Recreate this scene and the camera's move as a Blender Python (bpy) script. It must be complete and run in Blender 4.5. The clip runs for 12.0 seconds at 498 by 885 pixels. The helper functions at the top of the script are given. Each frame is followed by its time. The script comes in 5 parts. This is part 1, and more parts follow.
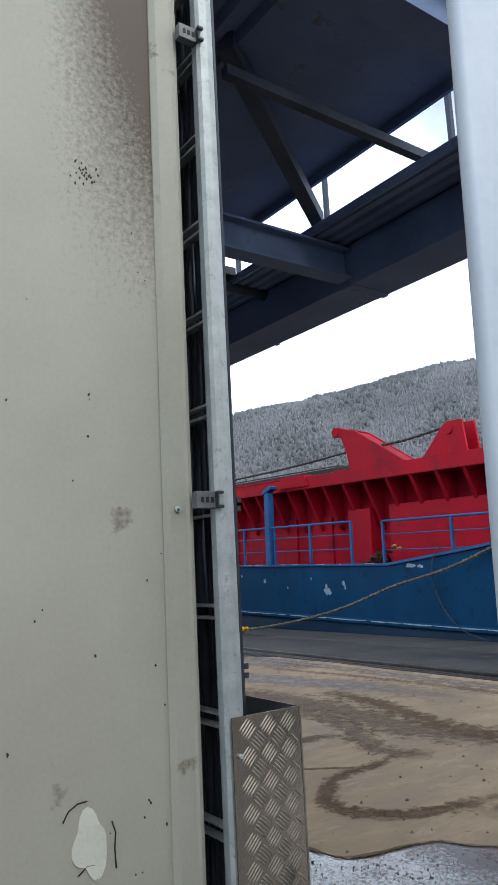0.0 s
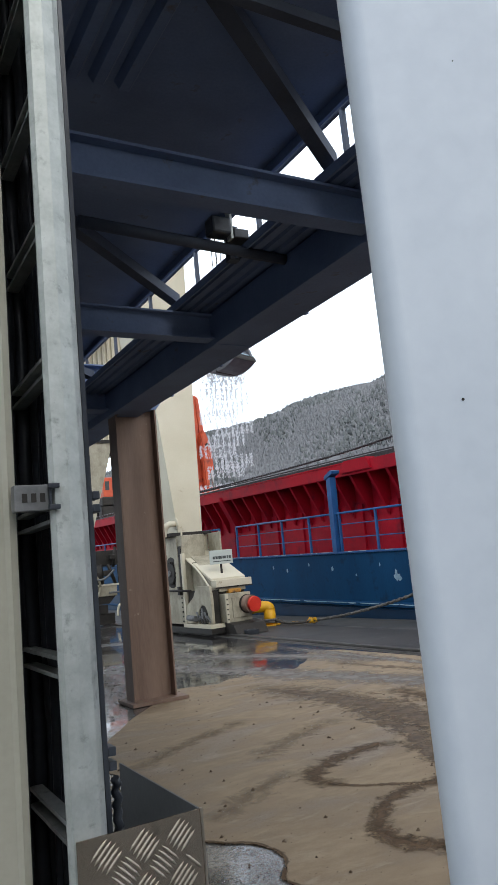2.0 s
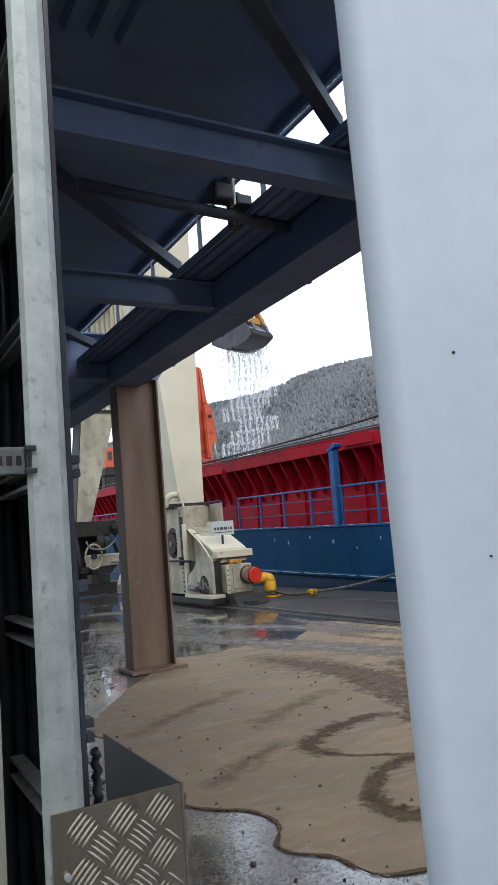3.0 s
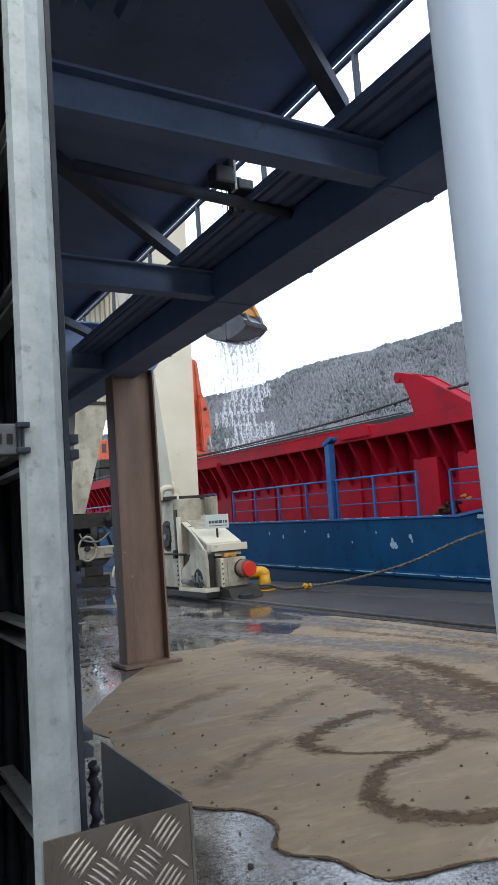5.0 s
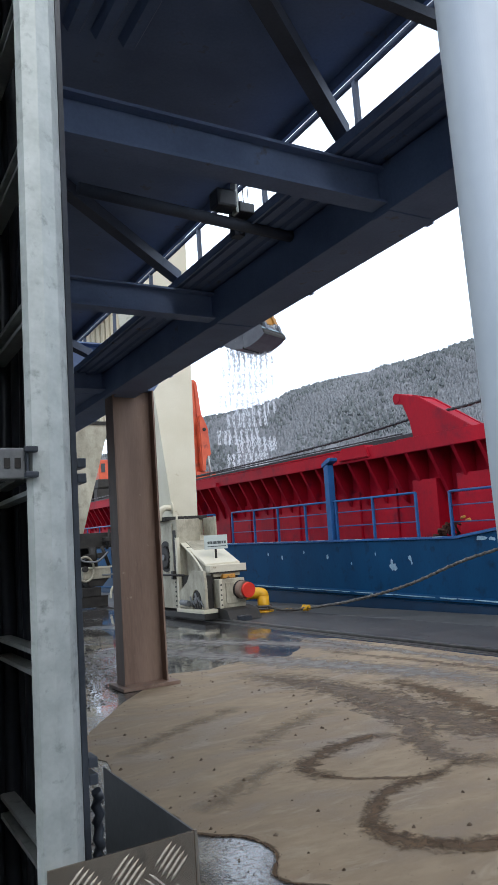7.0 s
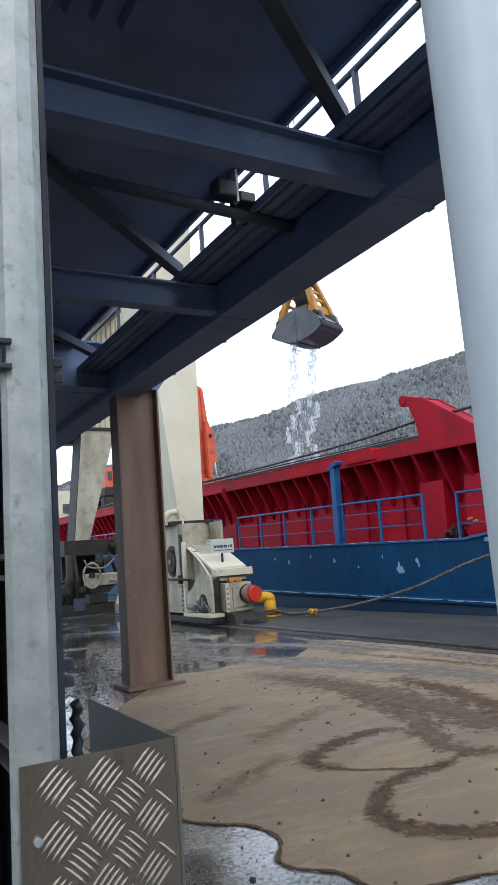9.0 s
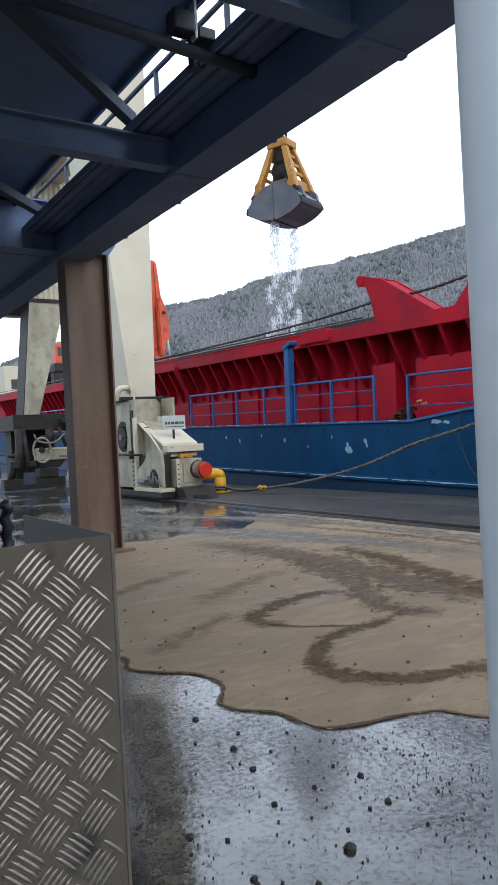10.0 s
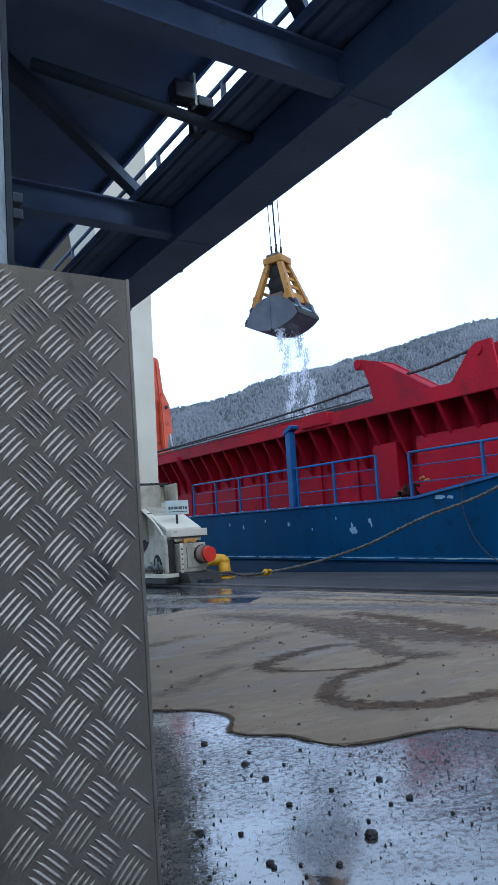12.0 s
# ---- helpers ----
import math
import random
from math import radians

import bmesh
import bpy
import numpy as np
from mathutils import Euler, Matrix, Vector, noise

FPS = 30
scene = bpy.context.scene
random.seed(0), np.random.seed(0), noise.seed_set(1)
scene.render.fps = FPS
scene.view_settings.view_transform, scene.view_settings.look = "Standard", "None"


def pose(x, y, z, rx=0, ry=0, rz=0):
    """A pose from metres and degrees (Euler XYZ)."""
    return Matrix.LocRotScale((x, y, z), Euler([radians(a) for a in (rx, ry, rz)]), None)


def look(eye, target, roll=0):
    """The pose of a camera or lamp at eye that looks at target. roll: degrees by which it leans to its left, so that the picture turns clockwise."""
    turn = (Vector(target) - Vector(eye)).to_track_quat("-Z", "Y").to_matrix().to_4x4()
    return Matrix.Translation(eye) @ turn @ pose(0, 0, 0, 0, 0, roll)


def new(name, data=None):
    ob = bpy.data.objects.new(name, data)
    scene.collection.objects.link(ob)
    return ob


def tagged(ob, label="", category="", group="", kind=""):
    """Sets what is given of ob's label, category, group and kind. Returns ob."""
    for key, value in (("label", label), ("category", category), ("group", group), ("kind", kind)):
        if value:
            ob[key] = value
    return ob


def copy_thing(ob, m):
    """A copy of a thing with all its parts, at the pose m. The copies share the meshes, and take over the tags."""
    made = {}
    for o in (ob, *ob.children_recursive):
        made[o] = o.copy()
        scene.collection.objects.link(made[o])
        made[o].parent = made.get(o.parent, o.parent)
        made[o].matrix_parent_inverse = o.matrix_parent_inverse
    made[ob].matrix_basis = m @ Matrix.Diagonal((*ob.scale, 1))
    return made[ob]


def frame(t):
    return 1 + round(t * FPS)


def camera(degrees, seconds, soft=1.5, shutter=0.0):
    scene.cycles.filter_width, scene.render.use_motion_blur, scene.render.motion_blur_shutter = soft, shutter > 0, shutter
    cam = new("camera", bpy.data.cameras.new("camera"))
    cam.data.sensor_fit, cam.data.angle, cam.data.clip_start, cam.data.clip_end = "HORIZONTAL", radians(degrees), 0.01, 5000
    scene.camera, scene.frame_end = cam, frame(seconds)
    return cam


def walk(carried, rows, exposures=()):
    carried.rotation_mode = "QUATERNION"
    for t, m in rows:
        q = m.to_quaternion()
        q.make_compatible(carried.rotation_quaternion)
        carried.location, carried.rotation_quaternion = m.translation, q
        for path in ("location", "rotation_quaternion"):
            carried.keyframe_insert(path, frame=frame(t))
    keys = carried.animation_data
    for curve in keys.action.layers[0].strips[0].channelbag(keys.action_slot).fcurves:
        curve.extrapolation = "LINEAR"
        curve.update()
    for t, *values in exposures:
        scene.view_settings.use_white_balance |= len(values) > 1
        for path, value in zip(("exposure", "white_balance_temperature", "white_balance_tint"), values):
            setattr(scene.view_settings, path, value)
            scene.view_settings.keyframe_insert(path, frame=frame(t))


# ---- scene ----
cam = camera(37.7, 12.0)
PATH = [
    (0, (0.071, 0.143, 1.686), (1.219, 1.745, 2.025), -2.9),
    (0.5, (0.305, 0.283, 1.731), (1.607, 1.763, 2.07), -3.8),
    (1, (0.598, 0.381, 1.7), (1.706, 2.005, 2.07), -3.8),
    (1.5, (0.758, 0.44, 1.719), (1.765, 2.134, 2.057), -5.0),
    (2, (0.75, 0.489, 1.725), (1.734, 2.2, 2.045), -5.6),
    (2.5, (0.752, 0.518, 1.718), (1.74, 2.237, 1.981), -5.1),
    (3, (0.8, 0.525, 1.718), (1.775, 2.254, 1.964), -4.8),
    (5, (0.83, 0.656, 1.716), (1.818, 2.379, 1.944), -4.3),
    (5.5, (0.835, 0.662, 1.721), (1.833, 2.379, 1.956), -4.4),
    (6, (0.829, 0.662, 1.722), (1.825, 2.375, 1.988), -4.3),
    (6.5, (0.817, 0.655, 1.724), (1.809, 2.368, 2.005), -4.0),
    (8.5, (0.838, 0.67, 1.645), (1.824, 2.387, 1.93), -4.6),
    (9, (0.865, 0.688, 1.57), (1.839, 2.407, 1.88), -4.4),
    (9.5, (0.913, 0.757, 1.497), (1.965, 2.455, 1.597), -4.0),
    (10, (0.913, 0.771, 1.456), (1.991, 2.455, 1.439), -3.0),
    (10.5, (0.922, 0.788, 1.402), (1.974, 2.489, 1.384), -3.0),
    (11, (0.908, 0.812, 1.176), (1.981, 2.49, 1.359), -2.1),
    (11.5, (0.867, 0.777, 1.003), (1.885, 2.463, 1.347), -3.2),
    (12, (0.876, 0.786, 0.994), (1.954, 2.45, 1.254), -4.3),
]
walk(cam, [(t, look(eye, target, roll)) for t, eye, target, roll in PATH], [(0, 0.05, 6500, 8), (0.5, -0.3, 6550, 8), (1.0, -0.68, 6750, 8), (1.5, -0.1, 6900, 8), (2.5, 0.0, 6800, 8), (5, 0.13, 6450, 8), (9.0, 0.13, 6450, 8), (10.5, -0.05, 6300, 8), (11.0, -0.35, 5600, 6), (12, -0.22, 5250, 6)])

# ---- world and light ----
world = bpy.data.worlds.new("sky")
scene.world = world
world.use_nodes = True
wn, wl = world.node_tree.nodes, world.node_tree.links
wn.clear()
w_out, w_bg = wn.new("ShaderNodeOutputWorld"), wn.new("ShaderNodeBackground")
w_sky = wn.new("ShaderNodeTexSky")
w_sky.sky_type, w_sky.sun_disc = "NISHITA", False
w_sky.sun_elevation, w_sky.sun_rotation = radians(38), radians(167)
w_sky.air_density, w_sky.dust_density = 1.0, 2.5
w_co, w_no, w_rmp, w_mix = wn.new("ShaderNodeTexCoord"), wn.new("ShaderNodeTexNoise"), wn.new("ShaderNodeValToRGB"), wn.new("ShaderNodeMix")
w_no.inputs["Scale"].default_value, w_no.inputs["Detail"].default_value, w_no.inputs["Roughness"].default_value = 1.7, 6.0, 0.55
w_rmp.color_ramp.elements[0].position, w_rmp.color_ramp.elements[1].position = 0.30, 0.60
w_rmp.color_ramp.elements[0].color, w_rmp.color_ramp.elements[1].color = (0.1, 0.1, 0.1, 1), (1, 1, 1, 1)
w_mix.data_type = "RGBA"
w_mix.inputs[7].default_value = (8.7, 9.8, 11.6, 1)
wl.new(w_co.outputs["Generated"], w_no.inputs["Vector"])
wl.new(w_no.outputs["Fac"], w_rmp.inputs["Fac"])
wl.new(w_rmp.outputs["Color"], w_mix.inputs[0])
wl.new(w_sky.outputs["Color"], w_mix.inputs[6])
wl.new(w_mix.outputs[2], w_bg.inputs["Color"])
w_bg.inputs["Strength"].default_value = 0.2
wl.new(w_bg.outputs[0], w_out.inputs[0])

sun = new("sun", bpy.data.lights.new("sun", "SUN"))
sun.data.energy, sun.data.angle, sun.data.color = 0.5, radians(25), (1.0, 0.96, 0.9)
sun.matrix_world = look((5, -22, 24), (0, 0, 0))


# ---- materials ----
def mat(name, c1, c2, rough=0.6, metal=0.0, scale=3.0, fine=60.0, bump=0.15, spots=None, spot_at=(0.62, 0.7), spot_scale=4.0, rough2=None, stretch=(1, 1, 1), per=0.0, spec=0.35):
    """A painted or bare surface: two tones by a broad noise, fine grain in colour and relief, and spots of a third tone."""
    m = bpy.data.materials.new(name)
    m.use_nodes = True
    n, l = m.node_tree.nodes, m.node_tree.links
    b = n["Principled BSDF"]
    co, mp = n.new("ShaderNodeTexCoord"), n.new("ShaderNodeMapping")
    mp.inputs["Scale"].default_value = stretch
    l.new(co.outputs["Object"], mp.inputs["Vector"])
    big, small = n.new("ShaderNodeTexNoise"), n.new("ShaderNodeTexNoise")
    big.inputs["Scale"].default_value, big.inputs["Detail"].default_value = scale, 5
    small.inputs["Scale"].default_value, small.inputs["Detail"].default_value = fine, 4
    l.new(mp.outputs[0], big.inputs["Vector"]), l.new(mp.outputs[0], small.inputs["Vector"])
    r = n.new("ShaderNodeValToRGB")
    r.color_ramp.elements[0].position, r.color_ramp.elements[1].position = 0.3, 0.7
    r.color_ramp.elements[0].color, r.color_ramp.elements[1].color = (*c1, 1), (*c2, 1)
    mixf = n.new("ShaderNodeMath")
    mixf.operation = "MULTIPLY_ADD"
    mixf.inputs[1].default_value = 0.3
    sub = n.new("ShaderNodeMath")
    sub.operation, sub.inputs[1].default_value = "SUBTRACT", 0.15
    l.new(big.outputs["Fac"], sub.inputs[0])
    l.new(small.outputs["Fac"], mixf.inputs[0]), l.new(sub.outputs[0], mixf.inputs[2])
    l.new(mixf.outputs[0], r.inputs["Fac"])
    colour = r.outputs["Color"]
    if per:
        oi, mm, hs = n.new("ShaderNodeObjectInfo"), n.new("ShaderNodeMapRange"), n.new("ShaderNodeHueSaturation")
        mm.inputs["To Min"].default_value, mm.inputs["To Max"].default_value = 1 - per, 1 + per
        l.new(oi.outputs["Random"], mm.inputs["Value"]), l.new(mm.outputs[0], hs.inputs["Value"]), l.new(colour, hs.inputs["Color"])
        colour = hs.outputs["Color"]
    rr = n.new("ShaderNodeMapRange")
    rr.inputs["To Min"].default_value, rr.inputs["To Max"].default_value = rough * 0.85, rough2 or min(1, rough * 1.2)
    l.new(big.outputs["Fac"], rr.inputs["Value"])
    l.new(rr.outputs[0], b.inputs["Roughness"])
    if spots:
        sn, sr, sm = n.new("ShaderNodeTexNoise"), n.new("ShaderNodeValToRGB"), n.new("ShaderNodeMix")
        sn.inputs["Scale"].default_value, sn.inputs["Detail"].default_value, sn.inputs["Roughness"].default_value = spot_scale, 7, 0.62
        l.new(co.outputs["Object"], sn.inputs["Vector"])
        sr.color_ramp.elements[0].position, sr.color_ramp.elements[1].position = spot_at
        l.new(sn.outputs["Fac"], sr.inputs["Fac"])
        sm.data_type = "RGBA"
        sm.inputs[7].default_value = (*spots, 1)
        l.new(sr.outputs["Color"], sm.inputs[0]), l.new(colour, sm.inputs[6])
        colour = sm.outputs[2]
    l.new(colour, b.inputs["Base Color"])
    b.inputs["Metallic"].default_value = metal
    b.inputs["Specular IOR Level"].default_value = spec
    if bump:
        bp = n.new("ShaderNodeBump")
        bp.inputs["Strength"].default_value, bp.inputs["Distance"].default_value = bump, 0.01
        l.new(mixf.outputs[0], bp.inputs["Height"]), l.new(bp.outputs[0], b.inputs["Normal"])
    return m


CREAM = mat("cream_paint", (0.34, 0.322, 0.252), (0.41, 0.39, 0.312), 0.5, 0, 2.0, 90, 0.12, (0.13, 0.1, 0.06), (0.66, 0.74), 7)
GALV = mat("galvanised_steel", (0.38, 0.4, 0.37), (0.52, 0.54, 0.505), 0.5, 0.3, 22, 140, 0.12, (0.25, 0.265, 0.24), (0.57, 0.75), 40)
# Cable rubber; also colours the black sheets that darken the ladder's gap.
RUBBER = mat("black_rubber_and_gap_dark", (0.02, 0.023, 0.029), (0.052, 0.058, 0.068), 0.33, 0, 6, 80, 0.1)
TREAD = mat("aluminium_tread_plate", (0.44, 0.345, 0.25), (0.54, 0.43, 0.315), 0.25, 0.97, 5, 120, 0.1, (0.12, 0.105, 0.09), (0.6, 0.75), 9)
TREADBAR = mat("aluminium_bar", (0.34, 0.285, 0.222), (0.44, 0.375, 0.297), 0.34, 0.8, 20, 150, 0.05)
# Navy is lightened and blued so the colour carries the hazy veil.
NAVY = mat("veiled_dark_steel_paint", (0.09, 0.127, 0.22), (0.135, 0.186, 0.305), 0.6, 0, 2.5, 50, 0.15, (0.1, 0.095, 0.1), (0.62, 0.72), 5)
# A darker tone than the navy, for handrails, braces and some plates.
DARKSTEEL = mat("darker_steel", (0.03, 0.038, 0.058), (0.06, 0.072, 0.1), 0.6, 0, 3, 60, 0.15)
BROWN = mat("brown_primer", (0.125, 0.078, 0.057), (0.215, 0.142, 0.105), 0.6, 0, 4, 60, 0.15, (0.3, 0.23, 0.17), (0.66, 0.76), 10, stretch=(1, 1, 0.12))
BEIGE = mat("beige_paint", (0.5, 0.45, 0.33), (0.6, 0.55, 0.43), 0.55, 0, 0.8, 30, 0.12, (0.22, 0.15, 0.08), (0.66, 0.76), 2.5)
DGALV = mat("dull_galvanised_steel", (0.12, 0.122, 0.12), (0.2, 0.2, 0.195), 0.5, 0.35, 14, 140, 0.1)
BOGIE = mat("greasy_beige_paint", (0.24, 0.213, 0.152), (0.48, 0.437, 0.33), 0.55, 0, 2.4, 40, 0.25, (0.1, 0.078, 0.05), (0.5, 0.98), 3.5, stretch=(1, 1, 0.35))
# Greasy steel; also the near-black used for shade in recesses and gaps.
GRIME_SHADE = mat("greasy_steel_and_shade", (0.012, 0.0105, 0.009), (0.036, 0.031, 0.025), 0.6, 0.1, 4, 40, 0.3)
BLUE = mat("blue_hull_paint", (0.002, 0.036, 0.094), (0.004, 0.054, 0.132), 0.5, 0, 0.9, 25, 0.12, (0.006, 0.026, 0.06), (0.56, 0.7), 3.0, stretch=(1, 1, 0.3), spec=0.1)
RAILBLUE = mat("blue_rail_paint", (0.012, 0.07, 0.2), (0.018, 0.1, 0.27), 0.4, 0, 3, 60, 0.1, (0.08, 0.05, 0.04), (0.68, 0.76), 12)
RED = mat("red_coaming_paint", (0.27, 0.004, 0.016), (0.45, 0.006, 0.02), 0.55, 0, 0.8, 22, 0.1, (0.13, 0.012, 0.025), (0.54, 0.76), 1.6, stretch=(1, 1, 0.5), spec=0.15)
CHIP = mat("bare_grey_scrape", (0.24, 0.36, 0.44), (0.42, 0.52, 0.57), 0.6, 0, 8, 60, 0.1)
SCRAPE = mat("scraped_blue_primer", (0.15, 0.27, 0.36), (0.36, 0.46, 0.52), 0.6, 0, 14, 80, 0.1)
OCHRE = mat("worn_ochre_paint", (0.36, 0.165, 0.03), (0.5, 0.24, 0.045), 0.5, 0, 3, 50, 0.1, (0.14, 0.08, 0.04), (0.58, 0.7), 7)
YELLOW = mat("yellow_paint", (0.6, 0.3, 0.01), (0.75, 0.4, 0.02), 0.45, 0, 3, 50, 0.1, (0.2, 0.1, 0.03), (0.64, 0.74), 9)
ORANGE = mat("orange_paint", (0.5, 0.07, 0.03), (0.64, 0.11, 0.045), 0.45, 0, 2, 40, 0.08, (0.2, 0.04, 0.03), (0.58, 0.72), 2.5)
ROPE = mat("mooring_rope", (0.055, 0.05, 0.045), (0.15, 0.138, 0.122), 0.9, 0, 10, 120, 0.4)
WIRE = mat("wire_rope", (0.04, 0.04, 0.042), (0.08, 0.08, 0.085), 0.5, 0.5, 20, 200, 0.2)
GRABSTEEL = mat("worn_grab_steel", (0.1, 0.108, 0.128), (0.155, 0.163, 0.185), 0.4, 0.2, 2.5, 40, 0.12)
WHITE = mat("white_door_paint", (0.5, 0.545, 0.6), (0.61, 0.655, 0.7), 0.42, 0, 3.0, 45, 0.05, (0.45, 0.47, 0.5), (0.72, 0.78), 16)
SIGN = mat("sign_face", (0.42, 0.46, 0.43), (0.5, 0.54, 0.5), 0.5, 0, 4, 60, 0.05)
DARKTEXT = mat("dark_lettering", (0.05, 0.06, 0.06), (0.08, 0.09, 0.09), 0.6, 0, 4, 60, 0)
REDCAP = mat("red_end_cap", (0.6, 0.03, 0.02), (0.72, 0.05, 0.03), 0.45, 0, 4, 60, 0.1)
GLASS = mat("dark_glazing", (0.015, 0.02, 0.025), (0.03, 0.035, 0.04), 0.08, 0, 2, 20, 0)
# Hillside colour is lightened and greyed to hold the distance haze.
HILL = mat("hazed_forest_floor", (0.17, 0.173, 0.178), (0.215, 0.218, 0.224), 0.95, 0, 0.03, 0.4, 0.3)


def foliage(name, dark, light):
    """Far woods: each crown a tone of its own, with a broad drift of tone over the slope."""
    m = mat(name, dark, light, 0.95, 0, 0.02, 0.5, 0, spec=0.1)
    n, l = m.node_tree.nodes, m.node_tree.links
    b = n["Principled BSDF"]
    old = b.inputs["Base Color"].links[0].from_socket
    geo, mr, hs = n.new("ShaderNodeNewGeometry"), n.new("ShaderNodeMapRange"), n.new("ShaderNodeHueSaturation")
    mr.inputs["To Min"].default_value, mr.inputs["To Max"].default_value = 0.85, 1.15
    l.new(geo.outputs["Random Per Island"], mr.inputs["Value"]), l.new(mr.outputs[0], hs.inputs["Value"])
    l.new(old, hs.inputs["Color"]), l.new(hs.outputs[0], b.inputs["Base Color"])
    return m


# Birch and pine tones have aerial haze mixed into their colours.
BARE = foliage("hazed_birch_twigs", (0.2, 0.204, 0.212), (0.255, 0.26, 0.268))
SPRUCE = foliage("hazed_pine_needles", (0.125, 0.134, 0.134), (0.17, 0.179, 0.179))
SEA = mat("fjord_water", (0.02, 0.03, 0.035), (0.03, 0.045, 0.05), 0.08, 0, 0.1, 1.5, 0.4)


def drop_material():
    """Falling water: clear, and white where light passes through."""
    m = bpy.data.materials.new("falling_water")
    m.use_nodes = True
    n, l = m.node_tree.nodes, m.node_tree.links
    n.remove(n["Principled BSDF"])
    tr, tl, gl = n.new("ShaderNodeBsdfTransparent"), n.new("ShaderNodeBsdfTranslucent"), n.new("ShaderNodeBsdfDiffuse")
    a, b = n.new("ShaderNodeMixShader"), n.new("ShaderNodeMixShader")
    tl.inputs["Color"].default_value, gl.inputs["Color"].default_value = (0.95, 0.97, 1, 1), (0.95, 0.97, 1, 1)
    a.inputs[0].default_value, b.inputs[0].default_value = 0.5, 0.5
    l.new(tl.outputs[0], a.inputs[1]), l.new(gl.outputs[0], a.inputs[2])
    l.new(tr.outputs[0], b.inputs[1]), l.new(a.outputs[0], b.inputs[2]), l.new(b.outputs[0], n["Material Output"].inputs["Surface"])
    return m


DROP = drop_material()
RAILSTEEL = mat("crane_rail_steel", (0.06, 0.055, 0.05), (0.12, 0.11, 0.1), 0.35, 0.6, 4, 50, 0.2)


def ground_material(name, wet):
    """Quay paving: wet asphalt with puddles and grit, or drying mud with damp swathes."""
    m = bpy.data.materials.new(name)
    m.use_nodes = True
    n, l = m.node_tree.nodes, m.node_tree.links
    b = n["Principled BSDF"]
    co = n.new("ShaderNodeTexCoord")

    def field(scale, detail, stretch, rough=0.55, warp=0.0):
        mp, no = n.new("ShaderNodeMapping"), n.new("ShaderNodeTexNoise")
        mp.inputs["Scale"].default_value = stretch
        no.inputs["Scale"].default_value, no.inputs["Detail"].default_value, no.inputs["Roughness"].default_value = scale, detail, rough
        no.inputs["Distortion"].default_value = warp
        l.new(co.outputs["Object"], mp.inputs["Vector"]), l.new(mp.outputs[0], no.inputs["Vector"])
        return no.outputs["Fac"]

    def ramp(fac, a, b_, ca, cb):
        r = n.new("ShaderNodeValToRGB")
        r.color_ramp.elements[0].position, r.color_ramp.elements[1].position = a, b_
        r.color_ramp.elements[0].color, r.color_ramp.elements[1].color = (*ca, 1), (*cb, 1)
        l.new(fac, r.inputs["Fac"])
        return r.outputs["Color"]

    def mix(fac, a, b_):
        x = n.new("ShaderNodeMix")
        x.data_type = "RGBA"
        l.new(fac, x.inputs[0]), l.new(a, x.inputs[6]), l.new(b_, x.inputs[7])
        return x.outputs[2]

    grit = field(170, 3, (1, 1, 1), 0.7)
    if wet:
        pools = field(0.58, 8, (1, 1, 1), 0.62, 0.5)
        base = mix(ramp(grit, 0.35, 0.7, (0, 0, 0), (1, 1, 1)), ramp(field(1.2, 4, (1, 1, 1)), 0.3, 0.7, (0.02, 0.02, 0.022), (0.035, 0.033, 0.032)), ramp(field(9, 3, (1, 1, 1)), 0.3, 0.7, (0.05, 0.047, 0.044), (0.09, 0.082, 0.075)))
        dust = ramp(field(0.32, 6, (1, 1.6, 1), 0.6, 0.6), 0.52, 0.68, (0, 0, 0), (1, 1, 1))
        base = mix(dust, base, ramp(field(3, 5, (1, 1, 1)), 0.3, 0.7, (0.075, 0.06, 0.05), (0.12, 0.1, 0.085)))
        rough = ramp(pools, 0.42, 0.66, (0.05,) * 3, (0.36,) * 3)
        b.inputs["Specular IOR Level"].default_value = 0.5
        b.inputs["Coat IOR"].default_value, b.inputs["Coat Roughness"].default_value = 1.46, 0.03
        speck = n.new("ShaderNodeMath")
        speck.operation = "MULTIPLY_ADD"
        speck.inputs[1].default_value = 0.75
        l.new(field(34, 8, (1, 1, 1), 0.8), speck.inputs[0])
        half_pool = n.new("ShaderNodeMath")
        half_pool.operation, half_pool.inputs[1].default_value = "MULTIPLY", 0.35
        l.new(pools, half_pool.inputs[0]), l.new(half_pool.outputs[0], speck.inputs[2])
        l.new(ramp(speck.outputs[0], 0.545, 0.62, (0.9,) * 3, (0.08,) * 3), b.inputs["Coat Weight"])
        cb = n.new("ShaderNodeBump")
        cb.inputs["Distance"].default_value = 0.0013
        l.new(ramp(pools, 0.44, 0.6, (0.02,) * 3, (0.6,) * 3), cb.inputs["Strength"]), l.new(field(60, 4, (1, 1, 1), 0.65), cb.inputs["Height"]), l.new(cb.outputs[0], b.inputs["Coat Normal"])
        bump, dist = ramp(pools, 0.42, 0.6, (0.04,) * 3, (0.7,) * 3), 0.006
    else:
        swathe = field(0.8, 6, (1.0, 1.7, 1), 0.52, 1.2)
        base = mix(ramp(swathe, 0.36, 0.62, (0, 0, 0), (1, 1, 1)), ramp(grit, 0.3, 0.7, (0.165, 0.117, 0.072), (0.225, 0.162, 0.102)), ramp(field(5, 5, (1, 2, 1)), 0.3, 0.75, (0.255, 0.19, 0.122), (0.335, 0.252, 0.165)))
        pale = ramp(field(1.9, 8, (1, 2.4, 1), 0.7, 0.5), 0.54, 0.72, (0, 0, 0), (0.55,) * 3)
